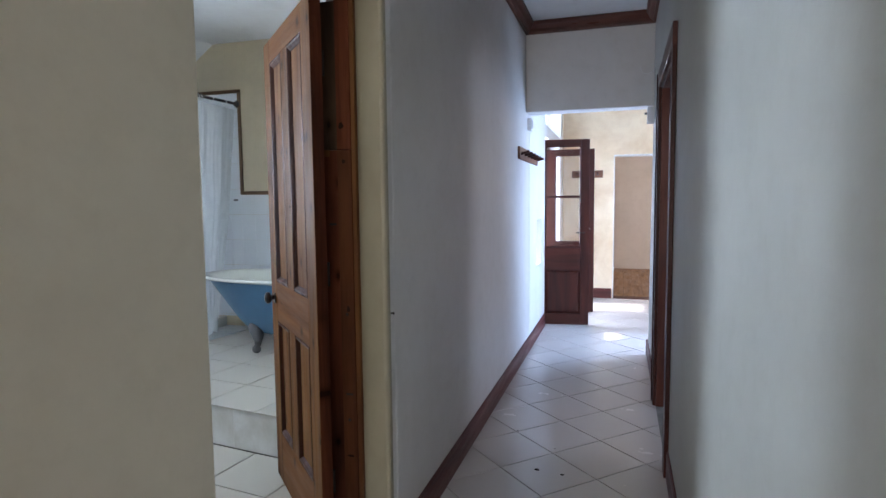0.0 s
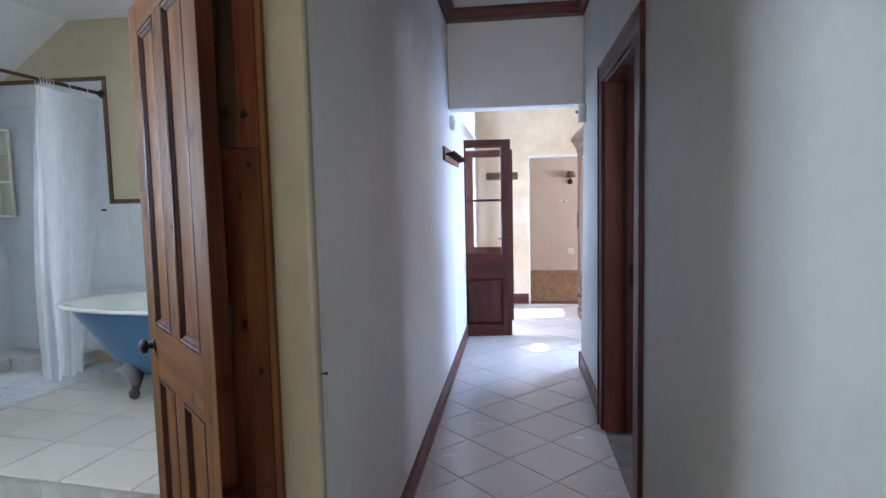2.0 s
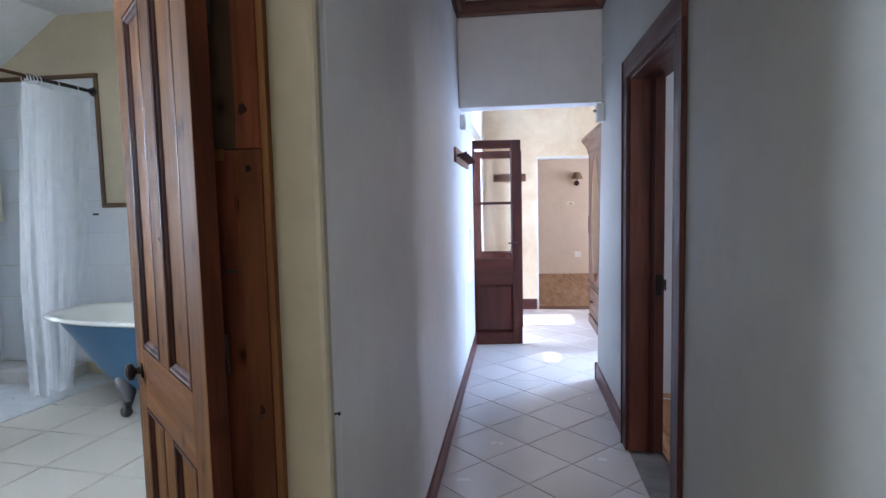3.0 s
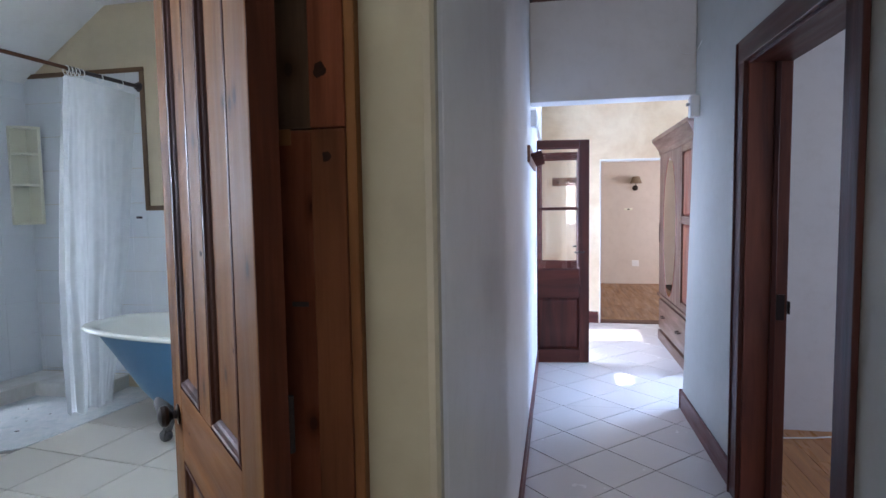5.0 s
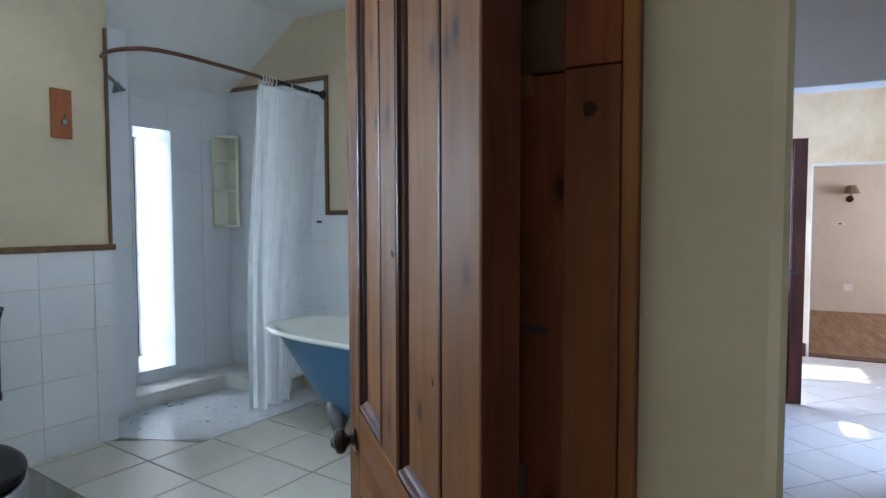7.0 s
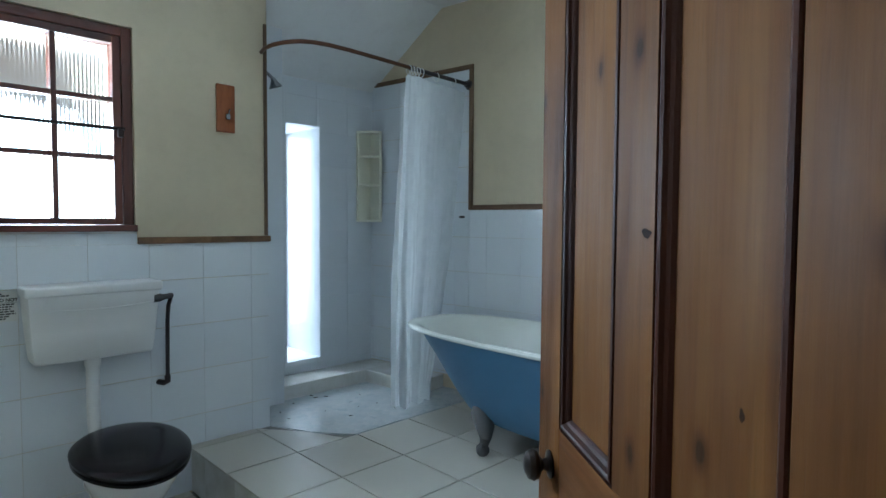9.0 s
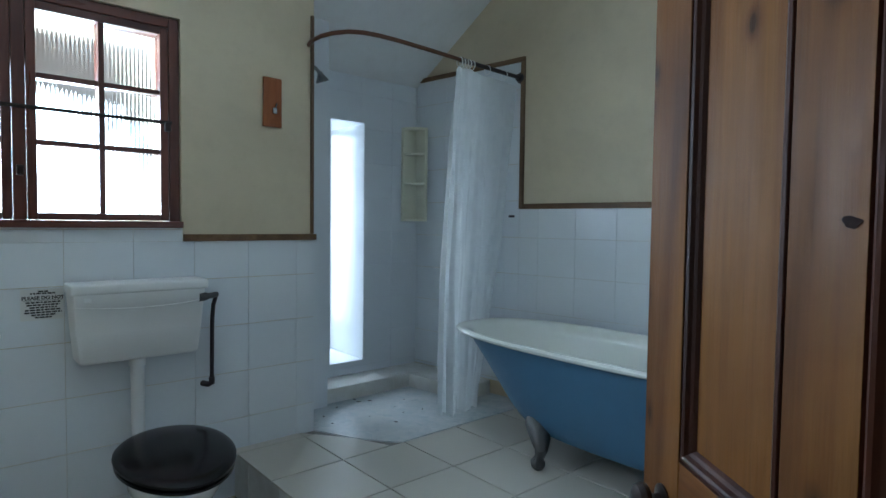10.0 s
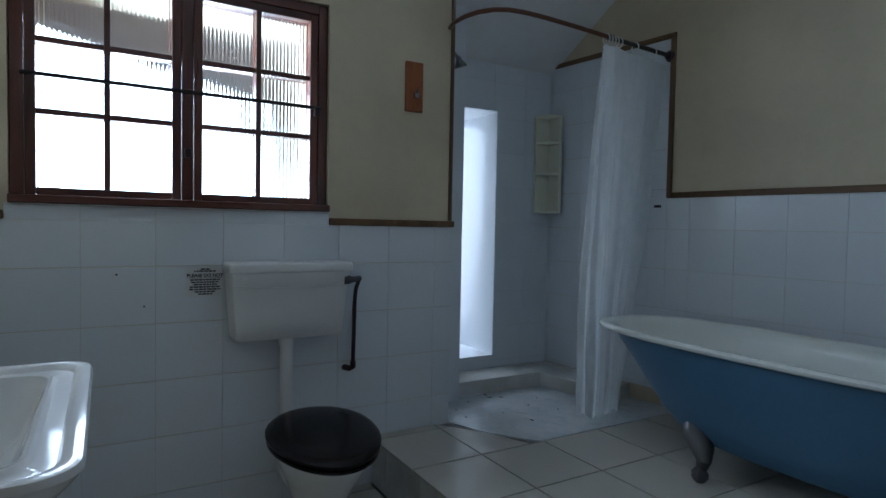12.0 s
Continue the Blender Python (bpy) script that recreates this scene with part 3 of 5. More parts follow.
# bathroom door frame in the west wall
def door_frame_bath():
    top = structure(new("door_frame_bath"))
    def strip(name, lo, hi, mat, label=""):
        part(name, box(bmesh.new(), lo, hi, 0.002), mat, top, label)
    for side in (1, -1):
        y = lambda v: v if side == 1 else 3.205 - v
        def s(name, x0, x1, y0, y1, z0, z1, mat, label=""):
            a, b = sorted((y(y0), y(y1)))
            strip(name, (x0, a, z0), (x1, b, z1), mat, label)
        s("jamb_board", -0.622, -0.566, 2.074, 2.118, 0.0, 1.572, M_JAMB_BROWN, "dark red-brown jamb board with knots")
        s("jamb_board", -0.622, -0.566, 2.0755, 2.118, 1.574, 2.11, M_JAMB, "dark red-brown jamb board with knots")
        s("jamb_edge", -0.5655, -0.549, 2.078, 2.118, 0.0, 2.11, M_JAMB_EDGE, "paler worn edge of the jamb")
        s("rebate_board", -0.6945, -0.624, 2.094, 2.118, 0.0, 1.574, M_JAMB, "dark red-brown rebate board")
        s("rebate_board", -0.694, -0.624, 2.095, 2.118, 1.576, 2.11, M_JAMB_OLD, "older weathered rebate board let in above")
    strip("head_board", (-0.694, 1.116, 2.111), (-0.549, 2.074, 2.165), M_JAMB)
    for z in (0.965, 0.56):
        bm = bmesh.new()
        tube(bm, [(-0.595, 2.071, z), (-0.595, 2.0745, z)], 0.006, 10)
        part("screw", bm, M_DARK, top)
    for x, z, w, h in ((-0.596, 1.53, 0.007, 0.008), (-0.590, 0.985, 0.006, 0.012), (-0.594, 0.42, 0.014, 0.005), (-0.604, 1.66, 0.010, 0.012)):
        bm = bmesh.new()
        for y in (2.0739, 2.0737):
            ring = [bm.verts.new((x + w * math.cos(a) * (1 + 0.2 * math.sin(3 * a + z * 9)), y if z < 1.574 else y + 0.0015, z + h * math.sin(a) * (1 + 0.15 * math.cos(4 * a + x * 80)))) for a in [2 * math.pi * i / 16 for i in range(16)]]
            bm.faces.new(ring)
        part("knot", bm, M_KNOT, top)
    part("pale_chip", box(bmesh.new(), (-0.686, 2.0925, 1.551), (-0.662, 2.0955, 1.576), 0.001), M_JAMB_EDGE, top, "pale bare patch in the weathered board")
    for z, x in ((1.30, -0.655), (0.66, -0.593)):
        part("filled_mark", box(bmesh.new(), (x - 0.014, 2.0725 if x > -0.62 else 2.0925, z - 0.004), (x + 0.014, 2.075 if x > -0.62 else 2.095, z + 0.004), 0.001), M_DARK, top)
    return top


door_frame_bath()
# thin skin over the splay that carries the shaded cream
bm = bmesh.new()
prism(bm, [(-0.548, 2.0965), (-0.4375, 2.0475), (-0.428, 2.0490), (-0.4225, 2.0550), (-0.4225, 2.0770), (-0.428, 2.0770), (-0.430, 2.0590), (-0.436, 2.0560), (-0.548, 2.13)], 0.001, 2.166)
structure(part("wall_reveal_shaded", bm, M_REVEAL_SHADED))
bm = bmesh.new()
tube(bm, [(XW - 0.001, 2.085, 0.975), (XW + 0.012, 2.085, 0.977)], [0.003, 0.002], 8)
tube(bm, [(XW + 0.010, 2.085, 0.976), (XW + 0.013, 2.085, 0.976)], 0.005, 8)
tagged(part("nail", bm, M_DARK), "small dark nail stub in the painted corridor wall", "nail")


def bevelled_panel(bm, x0, x1, z0, z1, y, rise, inset):
    """A raised field with sloped margins, its back at y."""
    rings = [[(x0, y, z0), (x1, y, z0), (x1, y, z1), (x0, y, z1)],
             [(x0 + inset, y - rise, z0 + inset), (x1 - inset, y - rise, z0 + inset), (x1 - inset, y - rise, z1 - inset), (x0 + inset, y - rise, z1 - inset)]]
    return loft(bm, rings)


def moulding(bm, x0, x1, z0, z1, y, w=0.022, out=0.008):
    """A mitred half-round bead round an opening, standing out towards -y (or +y for a negative out)."""
    prof = [(0, 0), (0.15, 0.75), (0.45, 1.0), (0.75, 0.7), (0.85, 0.25), (1.0, -0.9)]
    rings = []
    for a, b in prof:
        i, yy = a * w, y - b * out
        rings.append([(x0 + i, yy, z0 + i), (x1 - i, yy, z0 + i), (x1 - i, yy, z1 - i), (x0 + i, yy, z1 - i)])
    return loft(bm, rings, False, False)


def sunk_moulding(bm, x0, x1, z0, z1, y, out, w=0.026, deep=0.014):
    """A mitred bead inside an opening: a quirk, a round and a slope down to the panel. out is the way that the face looks, 1 or -1."""
    prof = [(0.0, 0.001), (0.03, 0.30), (0.12, 0.34), (0.20, 0.02), (0.36, -0.08), (0.52, 0.05), (0.66, 0.42), (0.84, 0.66), (1.0, 1.0)]
    rings = []
    for a, b in prof:
        i, yy = a * w, y - out * b * deep
        rings.append([(x0 + i, yy, z0 + i), (x1 - i, yy, z0 + i), (x1 - i, yy, z1 - i), (x0 + i, yy, z1 - i)])
    return loft(bm, rings, False, False)


def panel_door(name, hinge, angle, width, height, label):
    """Four-panel ledged pine door: x runs from the hinge to the latch, +y is the face towards the corridor."""
    m = Matrix.Translation((*hinge, 0.02)) @ Matrix.Rotation(angle, 4, "Z")
    top = thing(name, m, label, "door")
    t, st = 0.044, 0.125
    mid0, mid1 = 0.354, 0.464
    rails = ((0.0, 0.25), (0.80, 0.99), (2.0, height))
    for x0, x1 in ((0, st), (width - st, width)):
        part("stile", box(bmesh.new(), (x0, 0, 0), (x1, t, height), 0.003), M_PINE, top)
    part("hinge_edge", box(bmesh.new(), (-0.0015, 0.001, 0.001), (-0.0002, t - 0.001, height - 0.001)), M_JAMB, top, "dark red-brown hinge edge")
    for z0, z1 in rails:
        part("rail", box(bmesh.new(), (st, 0.0005, z0), (width - st, t - 0.0005, z1), 0.0015), M_PINE_RAIL, top)
    for z0, z1 in ((0.25, 0.80), (0.99, 2.0)):
        part("mullion", box(bmesh.new(), (mid0, 0.0005, z0), (mid1, t - 0.0005, z1), 0.0015), M_PINE, top)
        for x0, x1 in ((st, mid0), (mid1, width - st)):
            part("panel", box(bmesh.new(), (x0 + 0.001, 0.0145, z0 + 0.001), (x1 - 0.001, t - 0.0145, z1 - 0.001)), M_PINE, top)
            for face, out in ((0.0, -1), (t, 1)):
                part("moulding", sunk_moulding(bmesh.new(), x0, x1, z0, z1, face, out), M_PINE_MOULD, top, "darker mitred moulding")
    for side in (-1, 1):
        face = 0 if side < 0 else t
        bm = bmesh.new()
        turn = Matrix.Translation((width - 0.077, face, 0.908)) @ Matrix.Rotation(radians(90) * (1 if side < 0 else -1), 4, "X")
        lathe(bm, [(0.0, 0.0), (0.025, 0.0), (0.026, 0.003), (0.012, 0.006), (0.010, 0.015), (0.014, 0.019), (0.026, 0.026), (0.029, 0.034), (0.025, 0.043), (0.013, 0.049), (0.0, 0.050)], turn, 24)
        part("knob", bm, M_BRONZE, top, "dark bronze door knob", smooth=True)
    bm = bmesh.new()
    box(bm, (width - 0.001, 0.010, 0.84), (width + 0.002, 0.034, 0.99), 0.0005)
    part("lock_plate", bm, M_BRONZE, top)
    for x, z, w, h in ((0.374, 1.345, 0.012, 0.006), (0.40, 1.66, 0.004, 0.005), (0.205, 1.18, 0.004, 0.006), (0.60, 0.90, 0.005, 0.004)):
        bm = bmesh.new()
        y = t - 0.0142 if 0.15 < x < 0.33 else t + 0.0003
        bm.faces.new([bm.verts.new((x + w * math.cos(a) * (1 + 0.25 * math.sin(3 * a + z * 9)), y, z + h * math.sin(a) * (1 + 0.2 * math.cos(2 * a + x * 80)))) for a in [2 * math.pi * i / 16 for i in range(16)]])
        part("knot", bm, M_KNOT, top, "small dark knot in the pine")
    for z in (0.25, 1.05, 1.82):
        bm = bmesh.new()
        tube(bm, [(0.012, -0.006, z), (0.012, -0.006, z + 0.09)], 0.006, 10)
        part("hinge", bm, M_DARK, top)
    return top


M_PINE_RAIL = wood("pine_rail", (0.165, 0.068, 0.019), (0.118, 0.045, 0.012), (0.068, 0.024, 0.007), axis=0, rough=0.5, gloss=0.07)
panel_door("bathroom_door", (-0.6595, 2.050), radians(135.0), 0.818, 2.105, "four-panelled varnished pine door standing open into the bathroom")


# east door opening: architrave and lining
def door_frame_east():
    top = structure(new("door_frame_east"))
    y0, y1, x0, x1 = 3.19, 4.19, XE, XE + 0.18
    def strip(name, lo, hi, mat=M_MAHOG, label=""):
        part(name, box(bmesh.new(), lo, hi, 0.004), mat, top, label)
    strip("lining", (x0 - 0.003, y1 - 0.035, 0), (x1 + 0.003, y1 - 0.001, 2.118), M_JAMB_DARK)
    strip("lining", (x0 - 0.003, y0 + 0.001, 0), (x1 + 0.003, y0 + 0.035, 2.118), M_JAMB_DARK)
    strip("lining_head", (x0 - 0.003, y0 + 0.035, 2.084), (x1 + 0.003, y1 - 0.035, 2.118), M_MAHOG_X)
    strip("door_stop", (x1 - 0.075, y1 - 0.048, 0), (x1 - 0.05, y1 - 0.0345, 2.084))
    for a, b in ((y1 - 0.022, y1 + 0.085), (y0 - 0.085, y0 + 0.022)):
        strip("architrave", (x0 - 0.022, a, 0), (x0 - 0.0005, b, 2.205), M_MAHOG, "dark red-brown architrave")
    strip("architrave_head", (x0 - 0.0235, y0 - 0.087, 2.098), (x0 - 0.0005, y1 + 0.087, 2.207), M_MAHOG_X)
    strip("architrave_bead", (x0 - 0.03, y1 + 0.068, 0), (x0 - 0.0225, y1 + 0.086, 2.2))
    part("strike_plate", box(bmesh.new(), (x1 - 0.045, y1 - 0.039, 0.90), (x1 - 0.01, y1 - 0.0345, 1.02), 0.001), M_BRONZE, top, "dark metal strike plate")
    part("strike_plate", box(bmesh.new(), (x1 + 0.0035, y1 - 0.05, 0.93), (x1 + 0.010, y1 - 0.03, 0.99), 0.001), M_BRONZE, top)


M_JAMB_DARK = wood("east_lining_wood", (0.17, 0.05, 0.026), (0.12, 0.032, 0.018), (0.055, 0.016, 0.011), rough=0.42, coat=0.15, knots=False)
door_frame_east()


def peg_rack(name, m, length, pegs, label):
    """A board on the wall with angled square-cut pegs; x along the board, -y out of the wall."""
    top = thing(name, m, label, "coat rack")
    part("board", box(bmesh.new(), (0, -0.018, -0.05), (length, 0, 0.05), 0.003), M_PEG0, top)
    for k in range(pegs):
        x = 0.07 + (length - 0.14) * k / (pegs - 1)
        bm = bmesh.new()
        tube(bm, [(x, -0.017, -0.005), (x, -0.06, 0.004), (x, -0.085, 0.012)], [0.012, 0.010, 0.013], 10)
        part("peg", bm, M_MAHOG, top)
    return top


M_PEG0 = wood("peg_board_wood", (0.28, 0.14, 0.075), (0.19, 0.085, 0.045), (0.10, 0.04, 0.022), axis=0, rough=0.5, knots=False)
peg_rack("coat_rack", Matrix.Translation((XW, 4.78, 1.765)) @ Matrix.Rotation(radians(90), 4, "Z"), 1.02, 6, "wooden coat rack with short pegs on the corridor wall")
peg_rack("coat_rack", Matrix.Translation((-0.30, 8.499, 1.735)), 0.42, 4, "small wooden peg rack on the ochre hall wall")


def wall_box(name, lo, hi, label, category, lip):
    top = thing(name, Matrix.Translation(((lo[0] + hi[0]) / 2, (lo[1] + hi[1]) / 2, lo[2])), label, category)
    c = Vector(top.matrix_basis.translation)
    part("casing", box(bmesh.new(), Vector(lo) - c, Vector(hi) - c, 0.006), M_PLASTIC, top)
    part("cover", box(bmesh.new(), Vector(lip[0]) - c, Vector(lip[1]) - c, 0.003), M_CHROME if category == "sensor" else M_PLASTIC, top)
    return top


wall_box("alarm_sensor", (XE - 0.055, 5.09, 1.985), (XE, 5.16, 2.115), "small white alarm sensor by the corridor beam", "sensor", ((XE - 0.075, 5.108, 2.055), (XE - 0.054, 5.135, 2.072)))
wall_box("junction_box", (XW, 5.27, 1.99), (XW + 0.04, 5.36, 2.10), "small white junction box under the beam", "junction box", ((XW + 0.039, 5.285, 2.01), (XW + 0.046, 5.345, 2.08)))

# crumbs on the corridor floor
for i, (x, y, s) in enumerate(((-0.02, 3.02, 0.011), (0.11, 3.00, 0.008), (0.36, 2.72, 0.011), (0.04, 3.3, 0.004), (-0.2, 3.5, 0.004))):
    bm = bmesh.new()
    bmesh.ops.create_icosphere(bm, subdivisions=1, radius=s, matrix=Matrix.Translation((x, y, 0.001 + s * 0.35)) @ Matrix.Diagonal((1.4, 0.8, 0.45, 1)))
    tagged(part("dirt_crumb", bm, M_DARK), "dark crumb of dirt on the pale floor tiles", "debris", "crumbs on the corridor floor")


bm = bmesh.new()
tube(bm, [(0.99, 5.06, 0.008), (1.12, 5.02, 0.008), (1.30, 5.05, 0.008), (1.48, 5.10, 0.008), (1.75, 5.12, 0.008)], 0.005, 8)
tagged(part("floor_cable", bm, M_PLASTIC), "thin white cable lying on the orange floorboards", "cable")

# a stub of flex left hanging by the beam
bm = bmesh.new()
tube(bm, [(0.50, 5.197, 2.45), (0.52, 5.188, 2.40), (0.56, 5.17, 2.385), (0.60, 5.12, 2.39), (0.612, 5.06, 2.43)], 0.0025, 6)
tagged(part("loose_wire", bm, M_PLASTIC), "thin pale stub of loose wire by the corridor beam", "wire")

# ---- hall ----
def french_leaf(hinge, angle, label, h=2.03):
    """Half of a glazed pair: x from the hinge outwards."""
    m = Matrix.Translation((*hinge, 0.005)) @ Matrix.Rotation(angle, 4, "Z")
    top = thing("french_door_leaf", m, label, "door", "pair of glazed doors")
    w, t = 0.575, 0.042
    gx0, gx1 = 0.105, 0.485
    part("stile", box(bmesh.new(), (0, 0, 0), (gx0, t, h), 0.003), M_MAHOG, top)
    part("stile", box(bmesh.new(), (gx1, 0, 0), (w, t, h), 0.003), M_MAHOG, top)
    for z0, z1 in ((0, 0.12), (0.60, 0.855), (1.40, 1.425), (h - 0.068, h)):
        part("rail", box(bmesh.new(), (gx0, 0.001, z0), (gx1, t - 0.001, z1), 0.003), M_MAHOG_H, top)
    part("panel", bevelled_panel(bmesh.new(), gx0, gx1, 0.12, 0.60, 0.024, 0.014, 0.03), M_MAHOG, top)
    bm = bmesh.new()
    moulding(bm, gx0, gx1, 0.855, h - 0.068, 0.001, 0.015, 0.006)
    part("moulding", bm, M_MAHOG, top)
    for z0, z1 in ((0.855, 1.40), (1.425, h - 0.068)):
        pane = part("pane", box(bmesh.new(), (gx0, 0.018, z0), (gx1, 0.022, z1)), M_GLASS, top)
        pane.visible_shadow = False
    part("handle", tube(bmesh.new(), [(w - 0.05, -0.002, 1.02), (w - 0.05, -0.04, 1.02), (w - 0.14, -0.045, 1.02)], 0.008, 10), M_BRONZE, top)
    return top


M_MAHOG_H = wood("door_rail_wood", (0.085, 0.020, 0.011), (0.055, 0.013, 0.008), (0.03, 0.009, 0.006), axis=0, rough=0.42, coat=0.08, gloss=0.25, knots=False)
french_leaf((-0.53, 6.545), radians(8), "dark red-brown glazed door leaf standing open into the hall")
french_leaf((-0.52, 7.395), radians(-1), "dark red-brown glazed door leaf standing open beyond the first", 1.99)
top = structure(new("door_frame_french"))
for y0, y1, z1 in ((6.498, 6.54, 2.068), (7.395, 7.435, 2.034), (8.015, 8.058, 2.068)):
    part("jamb", box(bmesh.new(), (XB + 0.002, y0, 0), (-0.55, y1, z1), 0.003), M_MAHOG, top)
part("head", box(bmesh.new(), (XB + 0.002, 6.54, 2.035), (-0.55, 8.015, 2.068), 0.003), M_MAHOG_X, top)


def side_window(name, y0, y1, z0, z1, bars):
    top = structure(new(name))
    def bar(lo, hi):
        part("window_frame", box(bmesh.new(), lo, hi, 0.003), M_WHITE, top)
    for a, b in ((y0 + 0.001, y0 + 0.03), (y1 - 0.03, y1 - 0.001)):
        bar((-0.64, a, z0 + 0.001), (-0.60, b, z1 - 0.001))
    for a, b in ((z0 + 0.001, z0 + 0.03), (z1 - 0.03, z1 - 0.001)):
        bar((-0.64, y0 + 0.03, a), (-0.60, y1 - 0.03, b))
    for k in range(bars):
        y = y0 + (y1 - y0) * (k + 1) / (bars + 1)
        bar((-0.635, y - 0.012, z0 + 0.03), (-0.605, y + 0.012, z1 - 0.03))
    pane = part("pane", box(bmesh.new(), (-0.622, y0 + 0.02, z0 + 0.02), (-0.618, y1 - 0.02, z1 - 0.02)), M_GLASS, top)
    pane.visible_shadow = False


side_window("window_3", 6.546, 8.196, 2.20, 2.56, 3)
# low window added, unseen, only to let a sun spot onto the floor
side_window("window_sun_spot_added", 5.87, 6.23, 0.735, 1.19, 0)


def wardrobe():
    """Old wardrobe with an oval mirror in its door; the front faces -x."""
    m = Matrix.Translation((0.83, 6.25, 0.0)) @ Matrix.Rotation(radians(0.3), 4, "Z")
    top = thing("wardrobe", m, "old polished wooden wardrobe with oval mirror door and bottom drawer", "wardrobe")
    L, D = 1.48, 0.5
    bm = bmesh.new()
    box(bm, (0.03, 0.0, 0.10), (D, 0.022, 1.96), 0.002)
    box(bm, (0.03, L - 0.022, 0.10), (D, L, 1.96), 0.002)
    box(bm, (D - 0.012, 0.022, 0.10), (D, L - 0.022, 1.96))
    box(bm, (0.03, 0.022, 1.94), (D - 0.012, L - 0.022, 1.96))
    part("carcass", bm, M_WARD_SIDE, top, "darker red polished side and back")
    bm = bmesh.new()
    prof = [(0.03, 1.96), (0.0, 1.96), (-0.006, 2.0), (-0.03, 2.05), (-0.055, 2.09), (-0.065, 2.10), (-0.065, 2.135), (0.03, 2.135)]
    rings = []
    for x, z in prof:
        e = 0.03 - x
        rings.append([(x, -e, z), (x, L + e, z), (D, L + e, z), (D, -e, z)])
    loft(bm, rings)
    part("cornice", bm, M_WARD_Y, top, "moulded cornice")
    part("plinth", box(bmesh.new(), (0.0, -0.012, 0.0), (D, L + 0.012, 0.10), 0.005), M_WARD_Y, top)
    part("waist_moulding", box(bmesh.new(), (-0.012, -0.012, 0.475), (0.03, L + 0.012, 0.505), 0.006), M_WARD_Y, top)
    drawer = part("drawer", box(bmesh.new(), (-0.002, 0.09, 0.135), (0.03, L - 0.05, 0.445), 0.006), M_WARD_Y, top)
    for y in (0.40, L - 0.36):
        bm = bmesh.new()
        tube(bm, [(-0.002, y - 0.045, 0.30), (-0.03, y - 0.04, 0.295), (-0.035, y, 0.285), (-0.03, y + 0.04, 0.295), (-0.002, y + 0.045, 0.30)], 0.006, 8)
        part("handle", bm, M_BRONZE, drawer)
    part("drawer_surround", box(bmesh.new(), (0.004, 0.0, 0.10), (0.03, 0.088, 0.475), 0.004), M_WARD_SIDE, top)
    y_door = 0.46
    for y0, y1 in ((0.0, 0.07), (0.40, y_door - 0.004)):
        part("front_stile", box(bmesh.new(), (0.0, y0, 0.505), (0.03, y1, 1.96), 0.003), M_WARD, top)
    for z0, z1 in ((0.505, 0.57), (1.27, 1.34), (1.90, 1.96)):
        part("front_rail", box(bmesh.new(), (0.001, 0.07, z0), (0.029, 0.40, z1), 0.003), M_WARD_Y, top)
    turn = Matrix.Rotation(radians(-90), 4, "Z")
    for z0, z1 in ((0.57, 1.27), (1.34, 1.90)):
        bm = bevelled_panel(bmesh.new(), -0.40, -0.07, z0, z1, 0.022, 0.012, 0.03)
        bmesh.ops.transform(bm, matrix=turn, verts=bm.verts)
        part("panel", bm, M_WARD_SIDE, top)
    # the door is one slab with an oval opening
    y0, y1, z0, z1 = y_door, L - 0.03, 0.51, 1.955
    yc, zc, ry, rz = 0.5 * (y0 + y1) - 0.03, 1.215, 0.30, 0.675
    bm = bmesh.new()
    n = 48
    ov = [(yc + ry * math.cos(2 * math.pi * k / n), zc + rz * math.sin(2 * math.pi * k / n)) for k in range(n)]
    out = []
    for k in range(n):
        c, s = math.cos(2 * math.pi * k / n), math.sin(2 * math.pi * k / n)
        f = 1 / max(abs(c), abs(s))
        out.append((0.5 * (y0 + y1) + 0.5 * (y1 - y0) * max(-1, min(1, c * f)), 0.5 * (z0 + z1) + 0.5 * (z1 - z0) * max(-1, min(1, s * f))))
    loft(bm, [[(0.026, y, z) for y, z in ov], [(0.0, y, z) for y, z in ov], [(0.0, y, z) for y, z in out], [(0.026, y, z) for y, z in out]], False, False)
    door = part("door", bm, M_WARD, top)
    bm = bmesh.new()
    ring = [(0.004, yc + (ry + 0.004) * math.cos(2 * math.pi * k / 64), zc + (rz + 0.004) * math.sin(2 * math.pi * k / 64)) for k in range(65)]
    tube(bm, [(0.001, y, z) for x, y, z in ring], 0.005, 8)
    part("bead", bm, M_WARD_SIDE, door, "dark bead round the mirror")
    bm = bmesh.new()
    loft(bm, [[(x, yc + (ry + 0.002) * math.cos(2 * math.pi * k / n), zc + (rz + 0.002) * math.sin(2 * math.pi * k / n)) for k in range(n)] for x in (-0.001, 0.003)])
    part("mirror", bm, M_MIRROR, door, "oval mirror glass")
    part("escutcheon", box(bmesh.new(), (-0.008, y1 - 0.035, 1.05), (0.001, y1 - 0.012, 1.25), 0.003), M_BRONZE, door)
    part("latch_plate", box(bmesh.new(), (-0.004, 0.41, 1.30), (0.001, 0.445, 1.34), 0.001), M_SHADE, top)
    return top


M_WARD_Y = wood("wardrobe_wood_lengthwise", (0.12, 0.062, 0.042), (0.09, 0.046, 0.030), (0.075, 0.032, 0.018), axis=1, rough=0.4, coat=0.1, knots=False)
wardrobe()
